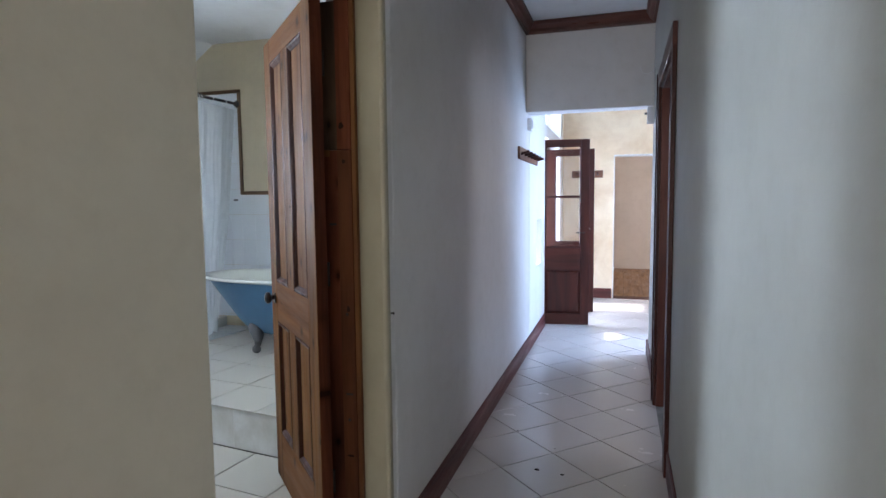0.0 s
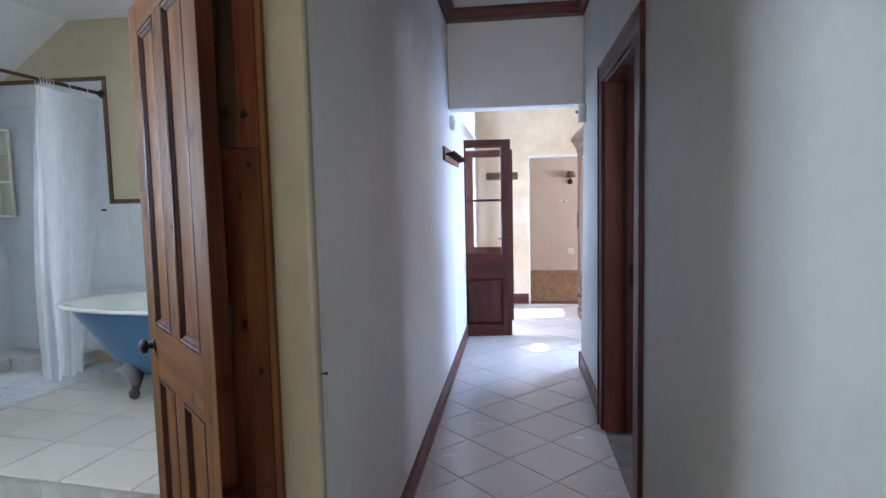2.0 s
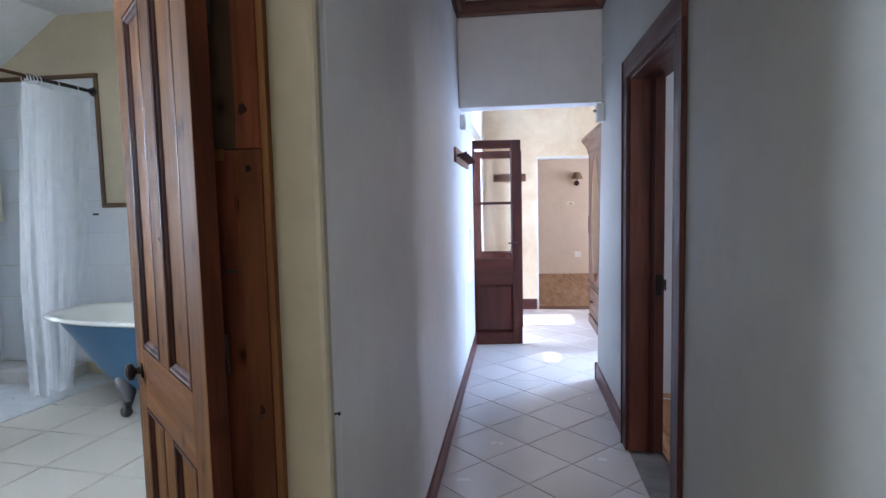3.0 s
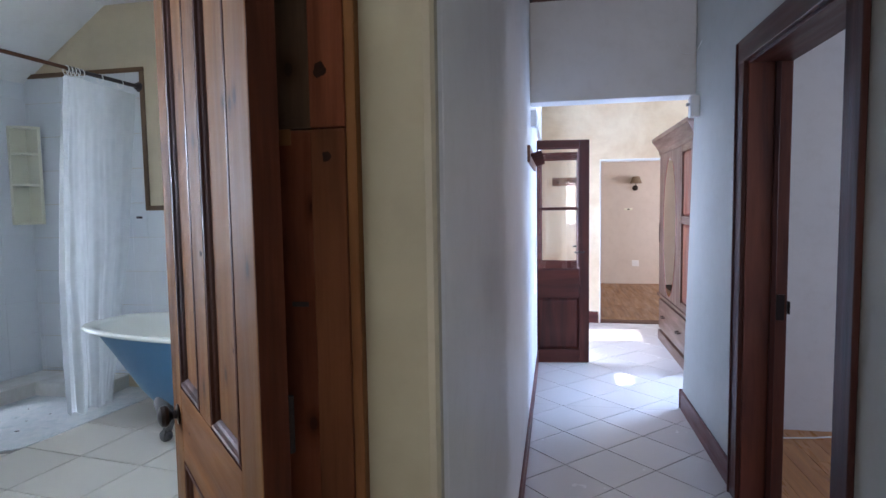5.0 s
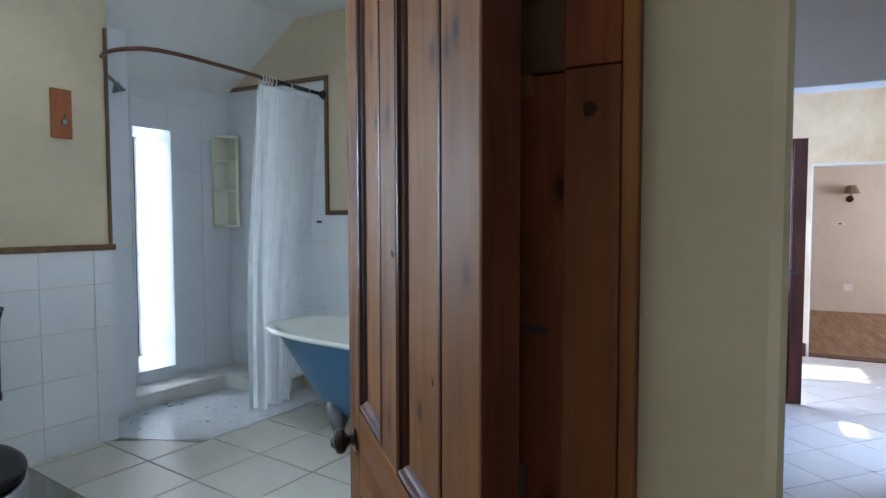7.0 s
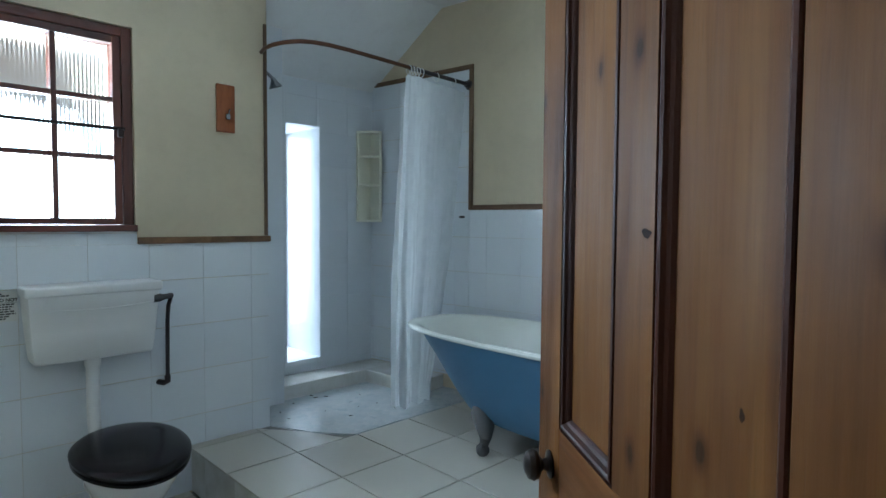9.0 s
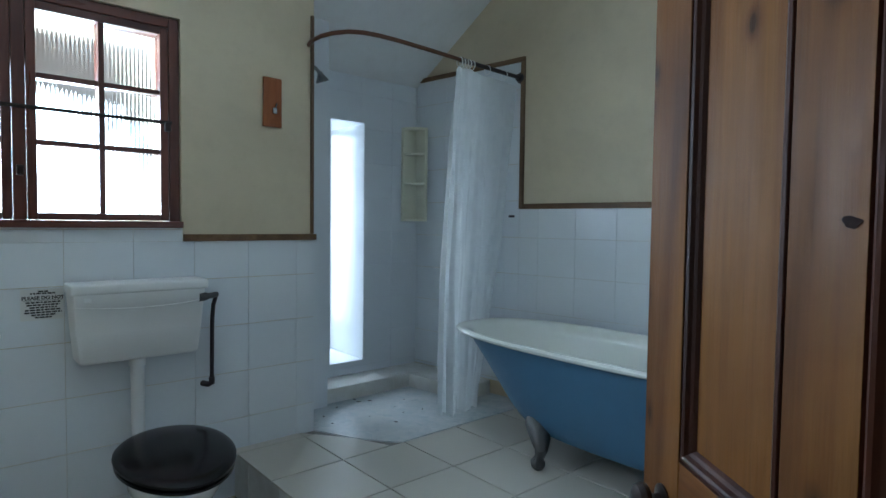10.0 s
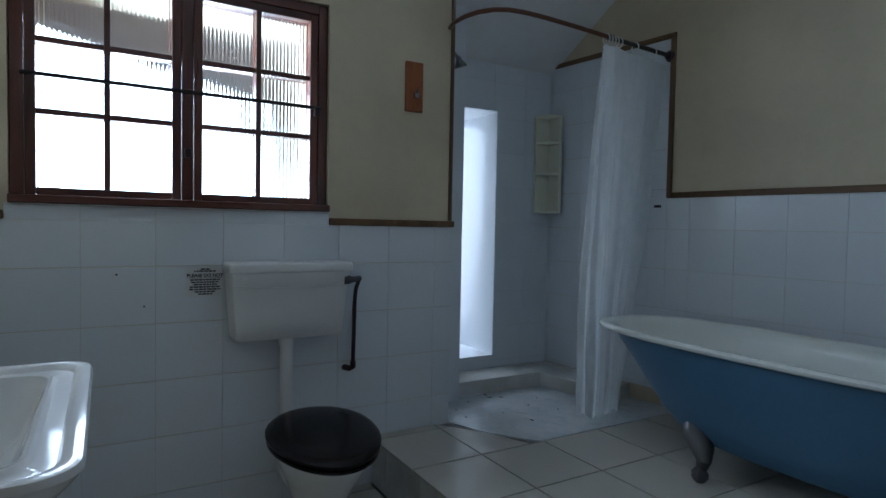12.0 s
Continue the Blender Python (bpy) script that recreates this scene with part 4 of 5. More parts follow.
# plain timber edging of the doorway to the far room
top = structure(new("door_frame_far"))
bm = bmesh.new()
box(bm, (0.264, 8.494, 1.972), (1.07, 8.706, 1.992), 0.002)
part("head", bm, M_WHITE, top)
bm = bmesh.new()
box(bm, (0.264, 8.495, 0.0), (0.276, 8.705, 1.972), 0.002)
part("side", bm, M_WHITE, top)
part("threshold", box(bmesh.new(), (0.266, 8.50, -0.01), (1.069, 8.70, 0.006), 0.002), M_MAHOG_H, top)

# ---- far room ----
def wall_lamp(m):
    top = thing("wall_lamp", m, "small wall lamp with a pleated brown shade on the far wall", "wall lamp")
    bm = bmesh.new()
    lathe(bm, [(0.0, 0.0), (0.05, 0.0), (0.05, 0.012), (0.03, 0.022), (0.0, 0.024)], Matrix.Rotation(radians(90), 4, "X"))
    part("backplate", bm, M_BRONZE, top, smooth=True)
    part("arm", tube(bmesh.new(), [(0, -0.02, 0), (0, -0.08, -0.02), (0, -0.10, 0.02), (0, -0.10, 0.09)], 0.007, 8), M_BRONZE, top, smooth=True)
    bm = bmesh.new()
    sides = 32
    rings = []
    for r, z in ((0.105, 0.08), (0.055, 0.20), (0.052, 0.20), (0.10, 0.082)):
        rings.append([((r + (0.004 if k % 2 else 0)) * math.cos(2 * math.pi * k / sides), -0.115 + (r + (0.004 if k % 2 else 0)) * math.sin(2 * math.pi * k / sides), z) for k in range(sides)])
    loft(bm, rings, False, False)
    part("shade", bm, M_SHADE, top, "pleated brown cloth shade")
    return top


wall_lamp(Matrix.Translation((1.146, 12.2, 1.74)))
top = thing("thermostat", Matrix.Translation((1.03, 12.2, 1.34)), "small pale hook plate on the far wall", "wall plate")
part("plate", box(bmesh.new(), (-0.07, -0.012, 0), (0.07, 0, 0.04), 0.004), M_SHELF, top)
part("hook", box(bmesh.new(), (-0.02, -0.03, 0.008), (0.02, -0.012, 0.03), 0.004), M_BRONZE, top)
top = thing("socket", Matrix.Translation((1.16, 12.2, 0.32)), "white wall socket above the parquet", "socket")
part("plate", box(bmesh.new(), (-0.06, -0.012, 0), (0.06, 0, 0.11), 0.004), M_PLASTIC, top)
part("rocker", box(bmesh.new(), (0.015, -0.017, 0.035), (0.045, -0.012, 0.075), 0.002), M_PLASTIC, top)


# ---- bathroom ----
def rect(bm, u0, u1, v0, v1, z0, z1, bevel=0.0):
    return box(bm, (u0, v0, z0), (u1, v1, z1), bevel)


def bath_thing(name, u, v, z, label, category, group="", turn=0.0):
    return thing(name, BATH @ Matrix.Translation((u, v, z)) @ Matrix.Rotation(radians(turn), 4, "Z"), label, category, group)


def strip(name, a, b, w, mat, m=BATH):
    """A flat timber bead on a wall, between two corners of its face."""
    bm = box(bmesh.new(), a, b, 0.003)
    return structure(part(name, bm, mat, m=m))


DADO_W, DADO_N = 1.285, 1.475
strip("trim_dado_west", (-0.449, -0.575, DADO_W - 0.02), (-0.432, 0.10, DADO_W + 0.012), 0, M_TRIM)
strip("trim_dado_west_far", (-0.449, -1.995, DADO_W - 0.02), (-0.432, -1.79, DADO_W + 0.012), 0, M_TRIM)
strip("trim_upright_west", (-0.449, 0.068, DADO_W + 0.013), (-0.434, 0.085, 2.44), 0, M_TRIM_V)
strip("trim_dado_north", (-0.088, 1.383, DADO_N - 0.016), (2.17, 1.3995, DADO_N + 0.016), 0, M_TRIM, m=NORTH)
strip("trim_upright_north", (-0.118, 1.383, DADO_N - 0.016), (-0.0885, 1.3995, 2.38), 0, M_TRIM_V, m=NORTH)
strip("trim_top_north", (-1.05, 1.383, 2.381), (-0.0885, 1.3995, 2.41), 0, M_TRIM, m=NORTH)


def window():
    """Twin casement of dark hardwood with reeded panes; u is out of the wall, v along it."""
    v0, v1, z0, z1 = WIN
    top = structure(new("window_1"))
    top.matrix_basis = BATH
    uo, ui = -0.545, -0.470
    f = 0.045
    def bar(name, lo, hi, parent=top, label="", mat=M_WIN):
        return part(name, box(bmesh.new(), lo, hi, 0.004), mat, parent, label)
    bar("window_frame", (uo, v0 + 0.001, z0 + 0.03), (ui, v0 + f, z1 - 0.001))
    bar("window_frame", (uo, v1 - f, z0 + 0.03), (ui, v1 - 0.001, z1 - 0.001))
    bar("window_head", (uo, v0 + f, z1 - f), (ui, v1 - f, z1 - 0.001), mat=M_WIN_Y)
    vm = 0.5 * (v0 + v1)
    bar("window_mullion", (uo, vm - 0.022, z0 + 0.03), (ui, vm + 0.022, z1 - f))
    bar("window_sill", (-0.749, v0 + 0.001, z0 + 0.0005), (-0.415, v1 - 0.001, z0 + 0.03), mat=M_WIN_Y)
    rows = (1.385, 1.665, 1.80, 1.93, 2.19)
    for a, b in ((v0 + f + 0.002, vm - 0.024), (vm + 0.024, v1 - f - 0.002)):
        sash = bar("casement", (uo + 0.012, a, z0 + 0.032), (ui - 0.004, a + 0.034, z1 - f - 0.002))
        bar("stile", (uo + 0.012, b - 0.034, z0 + 0.032), (ui - 0.004, b, z1 - f - 0.002), sash)
        bar("rail", (uo + 0.012, a + 0.034, z0 + 0.032), (ui - 0.004, b - 0.034, 1.385), sash, mat=M_WIN_Y)
        bar("rail", (uo + 0.012, a + 0.034, 2.19), (ui - 0.004, b - 0.034, z1 - f - 0.002), sash, mat=M_WIN_Y)
        c = 0.5 * (a + b)
        bar("glazing_bar", (uo + 0.018, c - 0.011, 1.385), (ui - 0.008, c + 0.011, 2.19), sash)
        for z in (1.667, 1.932):
            for p, q in ((a + 0.034, c - 0.011), (c + 0.011, b - 0.034)):
                bar("glazing_bar", (uo + 0.018, p, z - 0.011), (ui - 0.008, q, z + 0.011), sash, mat=M_WIN_Y)
        for p, q in ((a + 0.034, c - 0.011), (c + 0.011, b - 0.034)):
            for zz0, zz1 in ((1.385, 1.656), (1.678, 1.921), (1.943, 2.19)):
                bm = bmesh.new()
                k = max(24, int((q - p) / 0.016) * 8)
                ring = lambda z: [(uo + 0.036 + 0.0012 * math.cos(2 * math.pi * (p + (q - p) * i / k) / 0.016), p + (q - p) * i / k, z) for i in range(k + 1)]
                low, high = ring(zz0), ring(zz1)
                a0, a1 = [bm.verts.new(x) for x in low], [bm.verts.new(x) for x in high]
                b0, b1 = [bm.verts.new((uo + 0.032, x[1], x[2])) for x in low], [bm.verts.new((uo + 0.032, x[1], x[2])) for x in high]
                for i in range(k):
                    bm.faces.new((a0[i], a0[i + 1], a1[i + 1], a1[i]))
                    bm.faces.new((b0[i], b1[i], b1[i + 1], b0[i + 1]))
                pane = part("pane", bm, M_REEDED, sash, smooth=True)
                pane.visible_shadow = False
    # thin burglar bars cross in front of the panes
    for z in (1.80,):
        part("guard_bar", tube(bmesh.new(), [(ui + 0.004, v0 + f - 0.01, z), (ui + 0.004, v1 - f + 0.01, z)], 0.008, 10), M_DARK, top)
    for v, z in ((v1 - f - 0.01, 1.78), (vm, 1.55)):
        part("stay", box(bmesh.new(), (ui - 0.004, v - 0.012, z - 0.02), (ui + 0.022, v + 0.012, z + 0.02), 0.004), M_BRONZE, top)
    return top


M_WIN_Y = wood("window_hardwood_lengthwise", (0.16, 0.05, 0.028), (0.10, 0.03, 0.018), (0.05, 0.016, 0.011), axis=1, rough=0.3, coat=0.3, knots=False)
window()
top = structure(new("window_2"))
top.matrix_basis = BATH
for lo, hi in (((-1.53, SLIT[0], SLIT[2]), (-1.50, SLIT[0] + 0.025, SLIT[3])), ((-1.53, SLIT[1] - 0.025, SLIT[2]), (-1.50, SLIT[1], SLIT[3])),
               ((-1.53, SLIT[0] + 0.025, SLIT[2]), (-1.50, SLIT[1] - 0.025, SLIT[2] + 0.025)), ((-1.53, SLIT[0] + 0.025, SLIT[3] - 0.025), (-1.50, SLIT[1] - 0.025, SLIT[3]))):
    part("window_frame", box(bmesh.new(), lo, hi, 0.002), M_WIN, top)
pane = part("pane", box(bmesh.new(), (-1.518, SLIT[0] + 0.02, SLIT[2] + 0.02), (-1.514, SLIT[1] - 0.02, SLIT[3] - 0.02)), M_GLASS, top)
pane.visible_shadow = False

# shower kerb, floor and fittings
bm = bmesh.new()
rect(bm, -1.029, -0.79, 0.092, 1.238, BATH_FLOOR - 0.02, 0.325, 0.006)
structure(part("shower_kerb", bm, M_KERB, m=BATH))
bm = bmesh.new()
rect(bm, -1.07, -0.33, 1.132, 1.399, BATH_FLOOR - 0.02, 0.3235, 0.006)
structure(part("shower_kerb_north", bm, M_KERB, m=NORTH))
bm = bmesh.new()
prism(bm, [(-0.789, 0.093), (-0.44, 0.093), (-0.20, 0.20), (-0.04, 0.32), (-0.003, 0.36), (-0.003, 1.385), (-0.789, 1.28)], BATH_FLOOR - 0.007, BATH_FLOOR - 0.001)
structure(part("floor_shower", bm, M_MOSAIC, m=BATH))


rnd = random.Random(9)
for k in range(16):
    u, v, r = rnd.uniform(-0.77, -0.05), rnd.uniform(0.15, 0.95), rnd.uniform(0.004, 0.011)
    if v < 0.1 + 0.5 * (u + 0.6):
        continue
    bm = bmesh.new()
    bmesh.ops.create_icosphere(bm, subdivisions=1, radius=r, matrix=Matrix.Translation((u, v, BATH_FLOOR)) @ Matrix.Rotation(rnd.uniform(0, 3), 4, "Z") @ Matrix.Diagonal((1.8, 0.8, 0.25, 1)))
    tagged(part("dirt_flake", bm, M_DARK if k % 3 else M_PIPE, m=BATH), "dark flake of dirt on the shower floor", "debris", "flakes on the shower floor")


def curtain_rail():
    top = bath_thing("shower_curtain_rail", 0, 0, 0, "bent copper shower rail with black end sockets", "curtain rail")
    pts = [(-0.449, 0.060, 2.29), (-0.36, 0.035, 2.288), (-0.26, 0.030, 2.284), (-0.17, 0.045, 2.28), (-0.10, 0.09, 2.28), (-0.065, 0.15, 2.28), (-0.050, 0.23, 2.28), (-0.048, 0.35, 2.28), (-0.060, 0.55, 2.28), (-0.085, 0.85, 2.28)]
    fine = [Vector(p) for p in pts]
    part("bent_rail", tube(bmesh.new(), fine, 0.011, 12), M_COPPER, top, "aged copper pipe", smooth=True)
    part("straight_rail", tube(bmesh.new(), [(-0.084, 0.84, 2.28), (-0.120, 1.35, 2.28)], 0.0125, 12), M_PIPE, top, "darker straight length", smooth=True)
    part("end_socket", lathe(bmesh.new(), [(0, 0), (0.034, 0), (0.034, 0.010), (0.024, 0.018), (0.022, 0.035), (0, 0.036)], Matrix.Translation((-0.120, 1.362, 2.28)) @ Matrix.Rotation(radians(90), 4, "X")), M_PIPE, top, smooth=True)
    part("coupling", tube(bmesh.new(), [(-0.080, 0.80, 2.28), (-0.084, 0.85, 2.28)], 0.016, 12), M_CHROME, top)


curtain_rail()


def curtain():
    top = bath_thing("shower_curtain", 0, 0, 0, "translucent white shower curtain hanging gathered from the rail", "curtain")
    nu, nv = 150, 40
    rnd = random.Random(4)
    ph = [rnd.uniform(0, 6.28) for _ in range(6)]
    bm = bmesh.new()
    grid = []
    for j in range(nv + 1):
        f = j / nv
        row = []
        for i in range(nu + 1):
            s = i / nu
            spread = 0.35 + 0.65 * min(1, f * 1.4)
            g = min(1.0, f * 2.0)
            left = 0.762 - 0.04 * math.sin(math.pi * f * 0.8)
            right = 1.325 - 0.095 * g - (0.195 * (f - 0.5) * 2 if f > 0.5 else 0)
            q = s ** (1.0 + 0.5 * (1 - f))
            v = left + (right - left) * q
            u = -0.088 - (v - 0.85) * 0.08 * (1 - f) - 0.058 * min(1, f * 1.6)
            gather = 1 - 0.72 * s
            u += (0.030 * math.sin(2 * math.pi * s * 2.6 + ph[0] + 1.3 * f) + 0.012 * math.sin(2 * math.pi * s * 6.3 + ph[1] + 2.2 * f) + 0.004 * math.sin(2 * math.pi * s * 15 + ph[2] - 3 * f)) * spread * gather
            u += 0.010 * noise.noise(Vector((s * 5, f * 6, 2.0))) + 0.004 * noise.noise(Vector((s * 16, f * 11, 5.0)))
            v += 0.010 * math.sin(2 * math.pi * s * 5 + ph[4] + f * 2) * spread * gather
            z = 2.245 - 0.05 * max(0, 1 - s * 6) * (1 - f) - 0.02 * s * (1 - f) - f * (2.245 - 0.250)
            row.append(bm.verts.new((u, v, z + 0.012 * math.sin(s * 17) * (1 if j == nv else 0))))
        grid.append(row)
    for a, b in zip(grid, grid[1:]):
        for i in range(nu):
            bm.faces.new((a[i], a[i + 1], b[i + 1], b[i]))
    part("cloth", bm, M_CURTAIN, top, smooth=True)
    for k in range(7):
        v = (0.80, 0.825, 0.85, 0.875, 0.905, 1.04, 1.20)[k]
        u = -0.088 - (v - 0.85) * 0.08
        ring = [(u + 0.024 * math.cos(a), v, 2.268 + 0.026 * math.sin(a)) for a in [2 * math.pi * i / 18 for i in range(19)]]
        part("ring", tube(bmesh.new(), ring, 0.003, 6), M_PLASTIC, top, "white plastic ring")


curtain()


def shower_head():
    top = bath_thing("shower_rose", -0.62, 0.092, 2.26, "small chrome shower head on a short arm", "shower head")
    part("flange", lathe(bmesh.new(), [(0, 0), (0.028, 0), (0.022, 0.012), (0, 0.013)], Matrix.Rotation(radians(-90), 4, "X")), M_CHROME, top, smooth=True)
    part("arm", tube(bmesh.new(), [(0, 0, 0), (0, 0.05, -0.005), (0, 0.10, -0.035), (0, 0.125, -0.055)], 0.010, 12), M_CHROME, top, smooth=True)
    tilt = Matrix.Translation((0, 0.125, -0.05)) @ Matrix.Rotation(radians(200), 4, "X")
    part("head", lathe(bmesh.new(), [(0, 0), (0.014, 0), (0.016, 0.015), (0.034, 0.045), (0.038, 0.052), (0.036, 0.058), (0, 0.058)], tilt, 24), M_CHROME, top, smooth=True)


shower_head()


def corner_shelf():
    """A tall quarter-round shelf unit across the shower's far corner."""
    z0, z1 = 1.375, 2.045
    top = bath_thing("corner_shelf", -1.024, 1.235, z0, "tall cream plastic corner shelf unit, empty", "shelf")
    w = 0.138
    h = z1 - z0
    curve = lambda r, n=10: [(r * math.cos(a), -r * math.sin(a)) for a in [math.pi / 2 * k / n for k in range(n + 1)]]
    part("side", box(bmesh.new(), (0.002, -w, 0), (0.014, -0.002, h), 0.002), M_SHELF, top)
    part("side", box(bmesh.new(), (0.014, -0.014, 0), (w, -0.002, h), 0.002), M_SHELF, top)
    part("front_edge", box(bmesh.new(), (0.0145, -w, 0.014), (0.026, -w + 0.012, h - 0.014), 0.002), M_SHELF, top)
    part("front_edge", box(bmesh.new(), (w - 0.012, -0.026, 0.014), (w, -0.0145, h - 0.014), 0.002), M_SHELF, top)
    for z in (0.0, 0.262, 0.475, h - 0.014):
        part("shelf", prism(bmesh.new(), [(0.015, -0.015)] + [(x, y) for x, y in curve(w - 0.004)][::1], z, z + 0.014), M_SHELF, top)
    return top


corner_shelf()


def stadium(u0, u1, vc, hw, z, n=56, power=2.3, tail=2.8):
    """An oval tub outline between u0 and u1."""
    uc, hu = (u0 + u1) / 2, (u1 - u0) / 2
    pts = []
    for k in range(n):
        a = 2 * math.pi * k / n
        c, s = math.cos(a), math.sin(a)
        p = tail
        pts.append((uc + hu * math.copysign(abs(c) ** (2 / p), c), vc + hw * math.copysign(abs(s) ** (2 / p), s), z))
    return pts


def bathtub():
    top = bath_thing("bathtub", 0, 0, BATH_FLOOR, "blue cast-iron bathtub with white enamel rim on claw feet", "bathtub")
    vc = 0.955
    z = lambda a: a - BATH_FLOOR
    outer = [(-0.015, 1.600, 0.325, 0.775), (0.03, 1.585, 0.320, 0.73), (0.115, 1.57, 0.315, 0.65), (0.205, 1.55, 0.308, 0.56), (0.30, 1.53, 0.298, 0.465), (0.365, 1.505, 0.285, 0.41), (0.43, 1.46, 0.262, 0.375), (0.55, 1.40, 0.19, 0.355)]
    bm = bmesh.new()
    loft(bm, [stadium(a, b, vc, h, z(c)) for a, b, h, c in outer], False, True)
    part("shell", bm, M_BLUE, top, "blue-painted outer shell", smooth=True)
    rim = [(-0.010, 1.595, 0.322, 0.772), (-0.070, 1.660, 0.348, 0.770), (-0.095, 1.685, 0.360, 0.778), (-0.099, 1.690, 0.363, 0.788), (-0.089, 1.680, 0.357, 0.798), (-0.065, 1.655, 0.345, 0.801), (-0.025, 1.620, 0.328, 0.795), (0.015, 1.585, 0.312, 0.780),
           (0.06, 1.565, 0.300, 0.735), (0.16, 1.55, 0.285, 0.64), (0.29, 1.53, 0.268, 0.54), (0.44, 1.50, 0.24, 0.45), (0.55, 1.44, 0.19, 0.415), (0.68, 1.34, 0.10, 0.405)]
    bm = bmesh.new()
    loft(bm, [stadium(a, b, vc, h, z(c)) for a, b, h, c in rim], False, True)
    part("enamel", bm, M_ENAMEL, top, "white enamelled rim and inside", smooth=True)
    for u, side in ((0.60, -1), (0.60, 1), (1.38, -1), (1.38, 1)):
        lean = 1 if u < 1 else -1
        v = vc + side * 0.215
        leg = bmesh.new()
        path = [(u + lean * -0.05, v - side * 0.03, z(0.440)), (u - lean * 0.01, v + side * 0.02, z(0.405)), (u - lean * -0.05, v + side * 0.07, z(0.365)), (u - lean * -0.075, v + side * 0.095, z(0.325)), (u - lean * -0.055, v + side * 0.085, z(0.275)), (u - lean * -0.06, v + side * 0.095, z(0.262))]
        tube(leg, path, [0.056, 0.060, 0.047, 0.030, 0.020, 0.026], 12)
        part("leg", leg, M_IRON, top, "curved cast-iron leg", smooth=True)
        foot = bmesh.new()
        c = Vector((u - lean * -0.062, v + side * 0.10, z(BATH_FLOOR) + 0.025))
        bmesh.ops.create_icosphere(foot, subdivisions=3, radius=0.032, matrix=Matrix.Translation(c) @ Matrix.Diagonal((1, 1, 0.92, 1)))
        for k in range(4):
            a = math.pi / 2 * k + 0.4
            tube(foot, [c + Vector((0.008 * math.cos(a), 0.008 * math.sin(a), 0.034)), c + Vector((0.027 * math.cos(a), 0.027 * math.sin(a), 0.012)), c + Vector((0.030 * math.cos(a), 0.030 * math.sin(a), -0.008))], [0.009, 0.008, 0.004], 8)
        part("claw_foot", foot, M_IRON, top, "ball and claw foot", smooth=True)
    return top


bathtub()


SLANT = Matrix(((1, 0, 0, 0), (0, 1, 0, 0), (-0.09, 0, 1, 0.062), (0, 0, 0, 1)))


def toilet():
    """Close-set pan with black lid; its origin on the lower floor against the wall."""
    top = bath_thing("toilet", -0.45, -0.735, 0.0, "white toilet pan with a closed black lid beside the tiled step", "toilet")
    def egg(u0, u1, hw, zz, n=40):
        uc, hu = (u0 + u1) / 2, (u1 - u0) / 2
        return [(uc + hu * math.cos(a), hw * math.sin(a) * (1 - 0.10 * math.cos(a)), zz) for a in [2 * math.pi * k / n for k in range(n)]]
    bm = bmesh.new()
    loft(bm, [egg(0.24, 0.50, 0.115, 0.0), egg(0.235, 0.505, 0.110, 0.03), egg(0.24, 0.50, 0.095, 0.10), egg(0.24, 0.53, 0.10, 0.18), egg(0.235, 0.60, 0.135, 0.27), egg(0.23, 0.655, 0.165, 0.34), egg(0.23, 0.675, 0.176, 0.375), egg(0.23, 0.675, 0.176, 0.388)])
    box(bm, (0.06, -0.10, 0.18), (0.27, 0.10, 0.385), 0.02)
    part("pan", bm, M_CERAMIC, top, smooth=True)
    bm = bmesh.new()
    loft(bm, [egg(0.19, 0.705, 0.203, 0.390), egg(0.178, 0.715, 0.212, 0.396), egg(0.178, 0.715, 0.212, 0.406), egg(0.186, 0.705, 0.203, 0.412)])
    bmesh.ops.transform(bm, matrix=SLANT, verts=bm.verts)
    part("seat", bm, M_BLACK, top, "black seat ring", smooth=True)
    bm = bmesh.new()
    loft(bm, [egg(0.186, 0.705, 0.203, 0.4135), egg(0.174, 0.720, 0.216, 0.418), egg(0.174, 0.720, 0.216, 0.427), egg(0.186, 0.705, 0.206, 0.437), egg(0.21, 0.68, 0.185, 0.443), egg(0.30, 0.58, 0.10, 0.447)])
    bmesh.ops.transform(bm, matrix=SLANT, verts=bm.verts)
    part("lid", bm, M_BLACK, top, "glossy black lid", smooth=True)
    for s in (-0.08, 0.08):
        part("hinge", tube(bmesh.new(), [(0.235, s - 0.02, 0.408), (0.235, s + 0.02, 0.408)], 0.012, 10), M_BLACK, top)
    return top


toilet()


